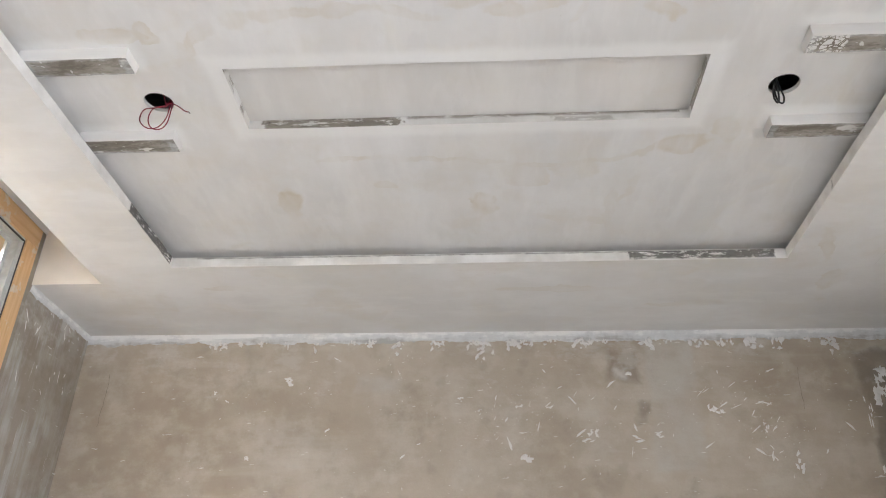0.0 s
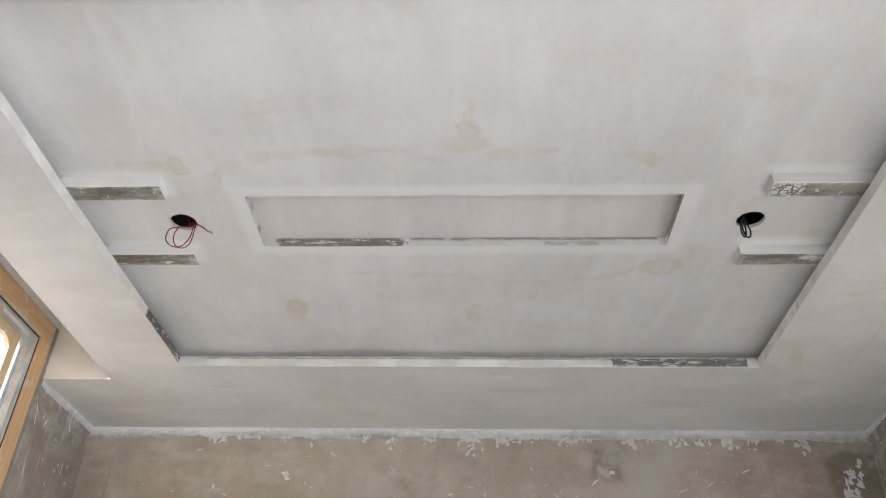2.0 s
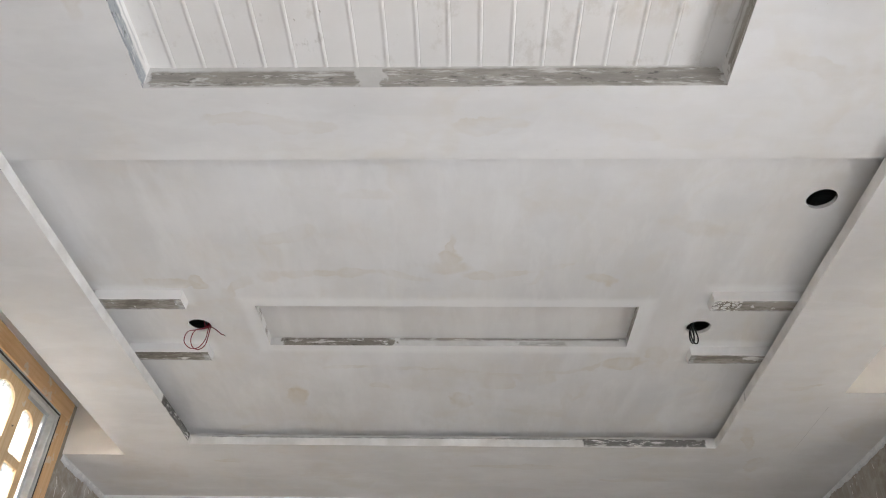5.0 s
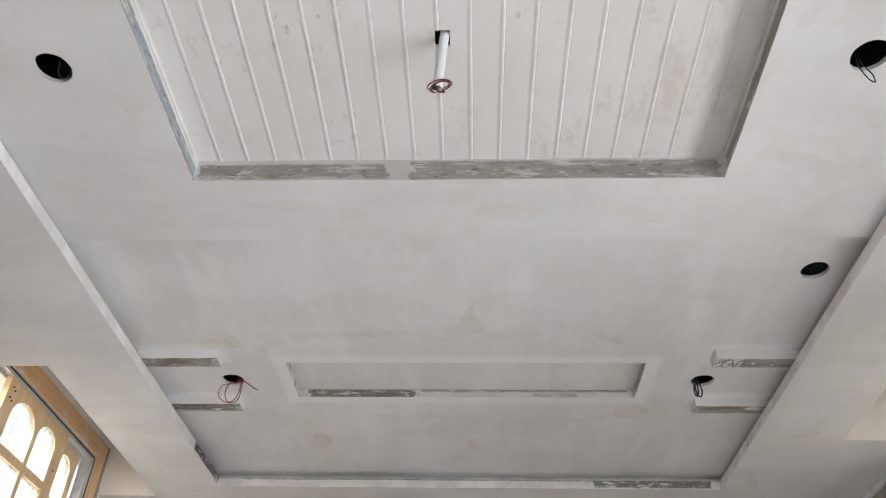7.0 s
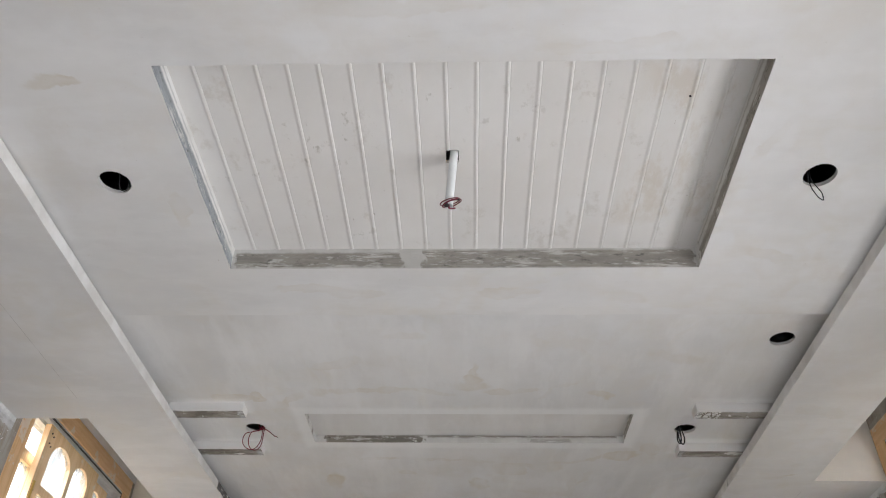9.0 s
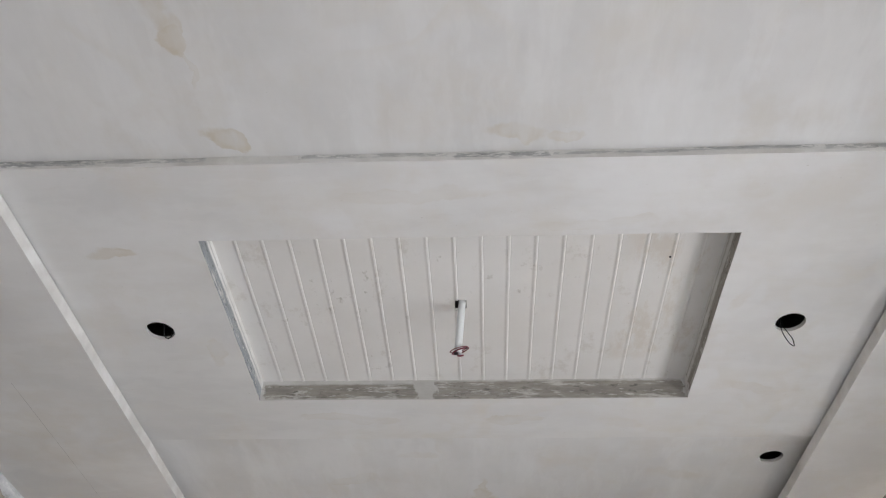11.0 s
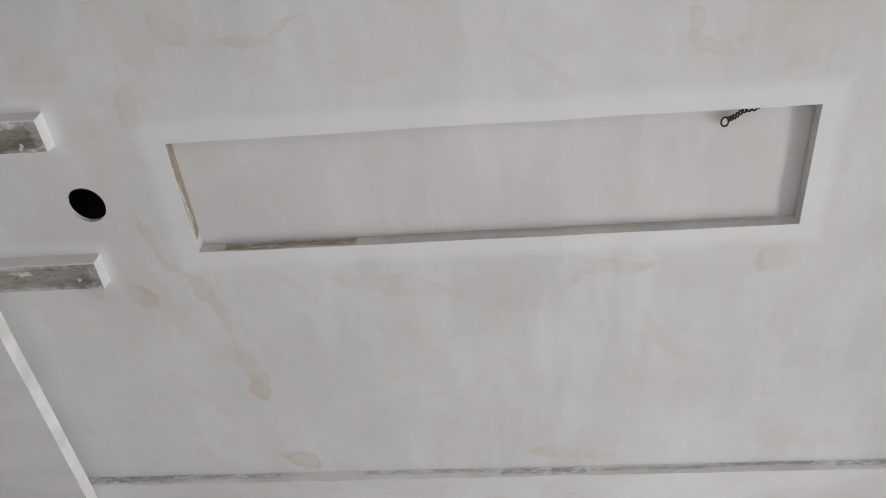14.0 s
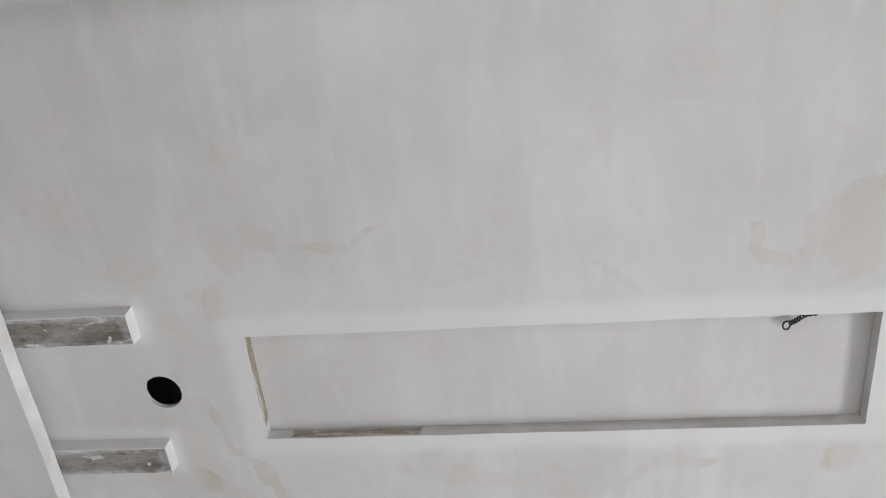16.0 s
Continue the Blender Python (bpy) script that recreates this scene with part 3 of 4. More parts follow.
def slab_of(outer, holes, z0, z1, bm=None, side=1):
    """A flat board with holes that go through it. Faces of its rims take material slot `side`."""
    from mathutils.geometry import tessellate_polygon
    bm = bm or bmesh.new()
    loops = [outer, *holes]
    low = [[bm.verts.new((p[0], p[1], z0)) for p in loop] for loop in loops]
    top = [[bm.verts.new((p[0], p[1], z1)) for p in loop] for loop in loops]
    flat_low, flat_top = sum(low, []), sum(top, [])
    for tri in tessellate_polygon([[Vector((p[0], p[1], 0)) for p in loop] for loop in loops]):
        if len(set(tri)) < 3:
            continue
        for verts in (flat_low, flat_top):
            f = [verts[i] for i in tri]
            try:
                bm.faces.new(f)
            except ValueError:
                pass
    for lo, hi in zip(low, top):
        for i in range(len(lo)):
            j = (i + 1) % len(lo)
            bm.faces.new((lo[i], lo[j], hi[j], hi[i])).material_index = side
    bmesh.ops.recalc_face_normals(bm, faces=bm.faces)
    return bm


def box(bm, lo, hi, mat=0):
    vs = [bm.verts.new((x, y, z)) for x in (lo[0], hi[0]) for y in (lo[1], hi[1]) for z in (lo[2], hi[2])]
    for q in ((0, 1, 3, 2), (4, 6, 7, 5), (0, 4, 5, 1), (2, 3, 7, 6), (0, 2, 6, 4), (1, 5, 7, 3)):
        bm.faces.new([vs[i] for i in q]).material_index = mat
    return bm


def made(name, bm, mats, smooth=False):
    bmesh.ops.recalc_face_normals(bm, faces=bm.faces)
    me = bpy.data.meshes.new(name)
    bm.to_mesh(me)
    bm.free()
    for m in mats if isinstance(mats, (list, tuple)) else [mats]:
        me.materials.append(m)
    if smooth:
        for p in me.polygons:
            p.use_smooth = True
    return me


def structure(name, bm, mats, label, category):
    return tagged(new(name, made(name, bm, mats)), label, category, kind="structure")


def part(name, bm, mats, parent, label="", smooth=False):
    ob = new(name, made(name, bm, mats, smooth))
    ob.parent = parent
    return tagged(ob, label) if label else ob


def bevelled(bm, w=0.003):
    bmesh.ops.bevel(bm, geom=list(bm.edges), offset=w, segments=2, affect="EDGES", profile=0.5)
    return bm


def tube(points, r, sides=8, bm=None, closed=False):
    """A round wire along smooth points."""
    bm = bm or bmesh.new()
    pts = [Vector(p) for p in points]
    rings, prev = [], None
    for i, p in enumerate(pts):
        a = pts[i - 1] if i or closed else p
        b = pts[(i + 1) % len(pts)] if i + 1 < len(pts) or closed else p
        d = (b - a).normalized()
        u = (prev - d * prev.dot(d)) if prev else d.orthogonal()
        u.normalize()
        prev = u
        v = d.cross(u)
        rings.append([bm.verts.new(p + r * (math.cos(2 * math.pi * k / sides) * u + math.sin(2 * math.pi * k / sides) * v)) for k in range(sides)])
    for i in range(len(rings) - (0 if closed else 1)):
        A, B = rings[i], rings[(i + 1) % len(rings)]
        for k in range(sides):
            bm.faces.new((A[k], A[(k + 1) % sides], B[(k + 1) % sides], B[k]))
    if not closed:
        bm.faces.new(rings[0])
        bm.faces.new(rings[-1])
    return bm


def spline(knots, k=8):
    """Catmull-Rom points through knots."""
    ks = [Vector(p) for p in knots]
    out = []
    for i in range(len(ks) - 1):
        a, b, c, d = ks[max(i - 1, 0)], ks[i], ks[i + 1], ks[min(i + 2, len(ks) - 1)]
        for j in range(k):
            t = j / k
            out.append(0.5 * (2 * b + (c - a) * t + (2 * a - 5 * b + 4 * c - d) * t * t + (3 * b - a - 3 * c + d) * t ** 3))
    return out + [ks[-1]]


# ---- room shell ----
XL, XR, YF, YN, TOP = -2.025, 2.078, 3.265, -3.65, 3.55
W1 = (1.33, 2.667, 0.95, 3.375)
F1 = (1.33, 2.637, 0.95, 3.375)
W2 = (0.56, 1.957, 0.95, 3.38)
F2 = (0.56, 1.928, 0.95, 3.38)

structure("floor", box(bmesh.new(), (XL - 0.3, YN - 0.3, -0.12), (XR + 0.3, YF + 0.3, 0.0)), M_FLOOR, "grey cement screed floor of the unfinished room", "floor")
structure("ceiling_slab", box(bmesh.new(), (XL - 0.3, YN - 0.3, TOP), (XR + 0.3, YF + 0.3, TOP + 0.14)), M_SLAB, "grey concrete slab above the false ceiling", "ceiling")
structure("wall_far", box(bmesh.new(), (XL - 0.24, YF, 0), (XR + 0.24, YF + 0.2, TOP)), M_CEMENT_FAR, "brown-grey cement render wall with white putty splashes", "wall")


def wall_with_hole(name, x0, x1, hole, label):
    a, b, c, d = hole
    bm = box(bmesh.new(), (x0, YN, 0), (x1, a, TOP))
    box(bm, (x0, b, 0), (x1, YF, TOP))
    box(bm, (x0, a, 0), (x1, b, c))
    box(bm, (x0, a, d), (x1, b, TOP))
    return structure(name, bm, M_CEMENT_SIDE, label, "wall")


wall_with_hole("wall_left", XL - 0.24, XL, W1, "grey cement render wall with a window and putty smears")
# unseen side opening, added and sized to let in light from the right
D = (-2.8, 0.15, 2.2)
bm = box(bmesh.new(), (XR, YN, 0), (XR + 0.24, D[0], TOP))
box(bm, (XR, D[1], 0), (XR + 0.24, W2[0], TOP))
box(bm, (XR, W2[1], 0), (XR + 0.24, YF, TOP))
box(bm, (XR, D[0], D[2]), (XR + 0.24, D[1], TOP))
box(bm, (XR, W2[0], 0), (XR + 0.24, W2[1], W2[2]))
box(bm, (XR, W2[0], W2[3]), (XR + 0.24, W2[1], TOP))
structure("wall_right", bm, M_CEMENT_SIDE, "grey cement render wall with a window and a wide unseen opening added for light", "wall")
# the doorway is unseen, cut in for the fill light
bm = box(bmesh.new(), (XL - 0.24, YN - 0.2, 0), (-0.7, YN, TOP))
box(bm, (1.1, YN - 0.2, 0), (XR + 0.24, YN, TOP))
box(bm, (-0.7, YN - 0.2, 2.2), (1.1, YN, TOP))
structure("wall_near", bm, M_CEMENT, "cement render wall with an unseen doorway added to let in light", "wall")

ground = structure("ground", box(bmesh.new(), (-400, -400, -0.5), (400, 400, -0.3)), plain("dry_earth", (0.30, 0.27, 0.22), 0.95, 0, 0.2, 0.6), "dry pale earth outside the windows", "ground")


def bright_sky():
    n = Nodes("overcast_glow")
    e = n.add("ShaderNodeEmission")
    n.put(e.inputs["Color"], (0.97, 0.985, 1.0))
    n.put(e.inputs["Strength"], 1.9)
    n.t.links.new(e.outputs[0], n.t.nodes["Material Output"].inputs[0])
    return n.mat


structure("backdrop", box(bmesh.new(), (-9.1, -8, 1.2), (-9.0, 22, 16)), bright_sky(), "plain bright overcast sky outside the window", "sky")

# ---- false ceiling ----
NEAR_EDGE, FAR_EDGE, SIDE = -2.865, 2.528, 1.318
NL = (-1.695, 1.277, 2.671)
NR = (1.720, 0.50, 1.932)
outer = [(XL, YN), (XR, YN), (XR, NR[1]), (NR[0], NR[1]), (NR[0], NR[2]), (XR, NR[2]), (XR, YF), (XL, YF),
         (XL, NL[2]), (NL[0], NL[2]), (NL[0], NL[1]), (XL, NL[1])]
inner = [(-1.322, NEAR_EDGE), (SIDE, NEAR_EDGE), (SIDE, FAR_EDGE), (-1.312, FAR_EDGE), (-1.327, 1.2), (-1.324, -1.2)]
COVE = 0.06
cove = [(-SIDE - COVE, NEAR_EDGE - COVE), (SIDE + COVE, NEAR_EDGE - COVE), (SIDE + COVE, FAR_EDGE + 0.07), (-SIDE - COVE, FAR_EDGE + 0.07)]
LIP_Z = 3.156
bm = slab_of(dense(outer, 0.12, 0.0015), [dense(inner, 0.06, 0.0022)], BORDER_Z, LIP_Z, side=1)
slab_of(outer, [dense(cove, 0.06, 0.002)], LIP_Z, TOP, bm, side=1)
# the notches over the windows get paler plaster: window light put into the colour
for f in bm.faces:
    c = f.calc_center_median()
    if f.material_index == 1 and 1.6 < abs(c.x) and 0.4 < c.y < 2.8:
        f.material_index = 2
structure("ceiling_border", bm, [M_BORDER, M_EDGE_BORDER, M_NOTCH_LIT], "dropped white putty border of the false ceiling with a shallow cove", "ceiling")

HOLE = 0.048
S1 = (-0.752, 0.755, 1.4, 1.7)
S2 = (-0.762, 0.706, -2.056, -1.748)
TR = (-0.815, 0.787, -0.61, 0.255)


def rect(x0, x1, y0, y1):
    return [(x0, y0), (x1, y0), (x1, y1), (x0, y1)]


FAR_HOLES = ((-1.012, 1.547), (1.017, 1.545), (1.230, 0.763))
structure("ceiling_field_far", slab_of(dense(rect(-SIDE - COVE - 0.01, SIDE + COVE + 0.01, 0.50, FAR_EDGE + 0.12), 0.2, 0), [dense(rect(*S1), 0.04, 0.0025)] + [circle(x, y, HOLE) for x, y in FAR_HOLES],
          FIELD_Z, FIELD_Z + 0.013), [M_FAR, M_EDGE_SLOT], "white putty ceiling field with faint beige damp stains", "ceiling")
structure("ceiling_field_near", slab_of(dense(rect(-SIDE - COVE - 0.01, SIDE + COVE + 0.01, NEAR_EDGE - COVE - 0.01, -0.87), 0.2, 0), [dense(rect(*S2), 0.04, 0.0025), circle(-1.005, -1.904, HOLE)],
          FIELD_Z, FIELD_Z + 0.013), [M_NEAR, M_EDGE_SLOT_NEAR], "white putty ceiling field with beige damp stains", "ceiling")
MID_HOLES = ((-1.065, -0.178), (1.042, -0.185))
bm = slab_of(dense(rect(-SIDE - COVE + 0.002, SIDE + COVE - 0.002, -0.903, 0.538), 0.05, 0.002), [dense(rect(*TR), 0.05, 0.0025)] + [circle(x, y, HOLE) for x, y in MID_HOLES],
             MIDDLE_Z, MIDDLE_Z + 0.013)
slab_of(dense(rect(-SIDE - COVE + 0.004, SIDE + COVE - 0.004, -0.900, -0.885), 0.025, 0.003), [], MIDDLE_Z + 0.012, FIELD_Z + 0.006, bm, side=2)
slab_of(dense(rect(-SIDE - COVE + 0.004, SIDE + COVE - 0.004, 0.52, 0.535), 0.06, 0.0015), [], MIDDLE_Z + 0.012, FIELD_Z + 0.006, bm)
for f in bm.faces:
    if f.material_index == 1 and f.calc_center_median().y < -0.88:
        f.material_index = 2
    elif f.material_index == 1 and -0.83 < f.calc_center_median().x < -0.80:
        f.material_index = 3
structure("ceiling_middle", bm, [M_MIDDLE, M_EDGE_MIDDLE, M_EDGE_STEP, M_EDGE_TRAY_LIT], "lower white putty ceiling section round a central tray", "ceiling")


def recess(name, r, z0, z1, mats, label, lid=True):
    """Side boards of a recess, and its lid."""
    x0, x1, y0, y1 = r
    w = 0.014
    bm = slab_of(rect(x0 - w, x1 + w, y0 - w, y1 + w), [dense(rect(x0 - 0.001, x1 + 0.001, y0 - 0.001, y1 + 0.001), 0.05, 0.0015)], z0, z1, side=1)
    for f in bm.faces:
        if len(mats) > 2 and f.material_index == 1 and abs(f.calc_center_median().x - x0) < 0.006:
            f.material_index = 2
    if lid:
        box(bm, (x0 - w, y0 - w, z1 + 0.0028), (x1 + w, y1 + w, z1 + 0.016), 0)
    return structure(name, bm, mats, label, "ceiling")


recess("ceiling_slot_far", S1, FIELD_Z + 0.002, SLOT_Z, [M_RECESS, M_EDGE_SLOT], "long shallow ceiling slot with raw grey edges")
recess("ceiling_slot_near", S2, FIELD_Z + 0.002, SLOT_Z, [M_RECESS, M_EDGE_SLOT_NEAR], "long shallow ceiling slot with scraped grey edges")
recess("ceiling_tray", TR, MIDDLE_Z + 0.002, TRAY_Z + 0.012, [M_RECESS, M_EDGE_MIDDLE, M_EDGE_TRAY_LIT], "ceiling tray with raw grey-brown sides", False)


def reeded_panel():
    """Beaded boards in the tray: flat boards with a round bead and a fine groove at each joint, and a cut-out for the pipe."""
    pitch, first = 0.0865, -0.747
    prof = [(TR[0] - 0.012, 0.0)]
    for i in range(18):
        c = first + i * pitch
        prof += [(c - 0.009, 0.0), (c - 0.006, -0.0006), (c - 0.003, -0.0019), (c, -0.0026), (c + 0.003, -0.0021), (c + 0.0054, -0.0009),
                 (c + 0.0062, 0.0012), (c + 0.0075, 0.0)]
    prof.append((TR[1] + 0.012, 0.0))
    x0, x1, y0, y1 = -0.0605, -0.021, -0.217, -0.166
    bm = bmesh.new()

    def stretch_of(a, b, pts):
        rows = []
        for y in np.linspace(a, b, max(2, int((b - a) / 0.08) + 1)):
            rows.append([bm.verts.new((x + wander((x, y, 1), 0.0012, 4).x, y, TRAY_Z + z)) for x, z in pts])
        for A, B in zip(rows, rows[1:]):
            for k in range(len(pts) - 1):
                bm.faces.new((A[k], A[k + 1], B[k + 1], B[k]))

    stretch_of(TR[2] - 0.012, y0, prof)
    stretch_of(y1, TR[3] + 0.012, prof)
    stretch_of(y0, y1, [p for p in prof if p[0] < x0 - 0.001] + [(x0, 0.0)])
    stretch_of(y0, y1, [(x1, 0.0)] + [p for p in prof if p[0] > x1 + 0.001])
    for a, b, c, d in ((x0 - 0.002, x0, y0, y1), (x1, x1 + 0.002, y0, y1), (x0, x1, y0 - 0.002, y0), (x0, x1, y1, y1 + 0.002)):
        box(bm, (a, c, TRAY_Z + 0.0005), (b, d, TRAY_Z + 0.008))
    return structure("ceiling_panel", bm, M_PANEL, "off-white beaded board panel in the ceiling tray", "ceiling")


reeded_panel()


# ---- putty bead where the ceiling meets the walls ----
def wall_bead(name, a, b, inward, depth_at, seed):
    """A smeared putty bead below the ceiling, with a ragged lower edge."""
    rng = random.Random(seed)
    a, b, n = Vector(a), Vector(b), Vector(inward)
    k = int((b - a).length / 0.012)
    bm = bmesh.new()
    rows = []
    for i in range(k + 1):
        p = a.lerp(b, i / k)
        s = (b - a).length * i / k
        low = depth_at + 0.014 * noise.noise(Vector((s * 3.1, seed, 0))) + 0.016 * noise.noise(Vector((s * 11, seed, 3))) + 0.010 * noise.noise(Vector((s * 50, seed, 7)))
        low = max(0.012, low)
        prof = ((0.008, 0.002), (0.006, -0.006), (0.004, -0.5 * low), (0.0025, -0.85 * low), (-0.001, -low))
        rows.append([bm.verts.new(p + n * (o + 0.0012 * noise.noise(Vector((s * 40, z * 90, seed)))) + Vector((0, 0, BORDER_Z + z))) for o, z in prof])
    for A, B in zip(rows, rows[1:]):
        for j in range(len(A) - 1):
            bm.faces.new((A[j], A[j + 1], B[j + 1], B[j]))
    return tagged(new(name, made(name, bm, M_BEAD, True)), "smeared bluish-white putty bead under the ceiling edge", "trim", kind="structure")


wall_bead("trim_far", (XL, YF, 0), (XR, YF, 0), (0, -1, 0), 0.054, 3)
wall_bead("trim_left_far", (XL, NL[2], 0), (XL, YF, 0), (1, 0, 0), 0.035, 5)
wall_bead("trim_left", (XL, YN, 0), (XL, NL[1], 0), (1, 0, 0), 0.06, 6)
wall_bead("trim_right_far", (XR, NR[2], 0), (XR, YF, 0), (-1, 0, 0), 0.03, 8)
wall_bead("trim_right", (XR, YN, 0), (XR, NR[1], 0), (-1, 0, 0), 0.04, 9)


# ---- putty lumps and splashes on the walls ----
def splat(bm, centre, u, v, n, ru, rv, rng, lift=0.004):
    """One flattened, ragged lump of putty."""
    k = 17
    ph = rng.random() * 50
    ring = []
    for i in range(k):
        t = 2 * math.pi * i / k
        r = max(0.25, 1 + 0.8 * noise.noise(Vector((math.cos(t) * 1.6 + ph, math.sin(t) * 1.6, ph))) + 0.55 * noise.noise(Vector((math.cos(t) * 4 + ph, math.sin(t) * 4, ph + 9))))
        ring.append((ru * r * math.cos(t), rv * r * math.sin(t)))
    rim_v = [bm.verts.new(centre + u * a + v * b - n * 0.0005) for a, b in ring]
    mid_v = [bm.verts.new(centre + u * a * 0.6 + v * b * 0.6 + n * lift * (0.6 + 0.5 * rng.random())) for a, b in ring]
    tip = bm.verts.new(centre + n * lift)
    for i in range(k):
        j = (i + 1) % k
        bm.faces.new((rim_v[i], rim_v[j], mid_v[j], mid_v[i]))
        bm.faces.new((mid_v[i], mid_v[j], tip))


def splats_far():
    rng = random.Random(11)
    bm = bmesh.new()
    u, v, n = Vector((1, 0, 0)), Vector((0, 0, 1)), Vector((0, -1, 0))
    clumps = (-1.36, -1.3, -1.22, -1.1, -0.96, -0.82, -0.63, -0.54, -0.38, -0.2, -0.02, 0.03, 0.2, 0.24, 0.38, 0.5, 0.52, 0.64,
              0.87, 0.95, 1.08, 1.1, 1.22, 1.36, 1.37, 1.49, 1.64, 1.74)
    for c in clumps:
        size = rng.uniform(0.5, 1.3)
        for _ in range(int(rng.uniform(7, 17) * size)):
            at = Vector((c + rng.gauss(0, 0.024 * size), YF, 3.068 - abs(rng.gauss(0, 0.024 * size))))
            r = rng.uniform(0.0025, 0.011) * size
            tilt = rng.gauss(0, 0.7)
            uu, vv = u * math.cos(tilt) + v * math.sin(tilt), v * math.cos(tilt) - u * math.sin(tilt)
            splat(bm, at, uu, vv, n, r, r * rng.uniform(0.7, 2.4), rng, 0.006)
    spots = ((-0.94, 2.86, 0.03, 0.02), (-1.1, 2.48, 0.012, 0.02), (0.24, 2.48, 0.03, 0.03), (0.745, 2.555, 0.045, 0.014), (0.853, 2.583, 0.03, 0.011),
             (0.73, 2.88, 0.022, 0.016), (1.47, 2.45, 0.014, 0.04), (1.37, 2.5, 0.012, 0.03), (1.36, 2.62, 0.01, 0.025), (-1.306, 2.798, 0.01, 0.012), (-0.077, 2.759, 0.014, 0.008),
             (0.02, 2.71, 0.008, 0.01), (1.36, 2.73, 0.045, 0.008), (1.15, 2.7, 0.03, 0.02), (0.2, 2.72, 0.02, 0.01), (0.34, 2.72, 0.02, 0.008), (0.55, 2.58, 0.02, 0.03), (0.52, 2.56, 0.03, 0.01))
    for x, z, ru, rv in spots:
        for _ in range(4):
            t = rng.uniform(-0.6, 0.6)
            uu, vv = u * math.cos(t) + v * math.sin(t), v * math.cos(t) - u * math.sin(t)
            splat(bm, Vector((x + rng.gauss(0, ru * 0.6), YF, z + rng.gauss(0, rv * 0.6))), uu, vv, n, ru * rng.uniform(0.25, 0.6), rv * rng.uniform(0.25, 0.6), rng, 0.002)
    heaps = ((0.2, 2.68, 0.12), (0.58, 2.62, 0.12), (0.36, 2.73, 0.1), (1.2, 2.75, 0.1), (-0.2, 2.76, 0.16), (-0.36, 2.93, 0.1), (1.38, 2.62, 0.08), (0.0, 2.6, 0.14), (0.75, 2.7, 0.2), (1.5, 2.7, 0.2))
    for i in range(330):
        hx, hz, spread = heaps[i % len(heaps)]
        if i % 3:
            x, z = rng.gauss(hx, spread), rng.gauss(hz, 0.7 * spread)
        else:
            x, z = rng.uniform(-1.3, 1.95), rng.uniform(2.3, 3.0)
        t = rng.choice((0.7, 0.9, -0.8, 1.4, 0.2)) + rng.gauss(0, 0.3)
        uu, vv = u * math.cos(t) + v * math.sin(t), v * math.cos(t) - u * math.sin(t)
        long = min(0.03, 0.0018 * rng.paretovariate(1.1))
        splat(bm, Vector((x, YF, min(z, 3.04))), uu, vv, n, long, min(0.006, 0.0011 + 0.25 * long * rng.random()), rng, 0.0008)
    # the thick patch by the corner
    for _ in range(26):
        f = rng.random()
        splat(bm, Vector((1.99 - 0.10 * f + rng.gauss(0, 0.018), YF, 2.93 - 0.17 * f + rng.gauss(0, 0.028))), u, v, n, rng.uniform(0.005, 0.02), rng.uniform(0.008, 0.028), rng, 0.004)
    for _ in range(7):
        splat(bm, Vector((1.84 + rng.gauss(0, 0.012), YF, 2.68 + rng.gauss(0, 0.04))), u, v, n, 0.003, rng.uniform(0.012, 0.03), rng, 0.002)
    ob = new("putty_splashes", made("putty_splashes", bm, M_FRESH, True))
    return tagged(ob, "dried white putty lumps and splashes on cement wall", "putty splashes", kind="stuff")


def splats_side(name, x, n, y0, y1, count, seed):
    rng = random.Random(seed)
    bm = bmesh.new()
    u, v = Vector((0, 1, 0)), Vector((0, 0, 1))
    for _ in range(count):
        y = rng.uniform(y0, y1)
        z = BORDER_Z - 0.04 - abs(rng.gauss(0, 0.2))
        t = rng.gauss(0.15, 0.3)
        uu, vv = u * math.cos(t) + v * math.sin(t), v * math.cos(t) - u * math.sin(t)
        splat(bm, Vector((x, y, z)), uu, vv, Vector(n), rng.uniform(0.0012, 0.004), rng.uniform(0.003, 0.014) if rng.random() < 0.8 else 0.03, rng, 0.0015)
    return tagged(new(name, made(name, bm, M_FRESH, True)), "runs of dried white putty on cement wall", "putty splashes", kind="stuff")


splats_far()
splats_side("putty_runs", XL, (1, 0, 0), 2.69, 3.25, 26, 21)
splats_side("putty_runs", XL, (1, 0, 0), 0.3, 1.3, 26, 22)
splats_side("putty_runs", XR, (-1, 0, 0), 2.0, 3.25, 60, 23)


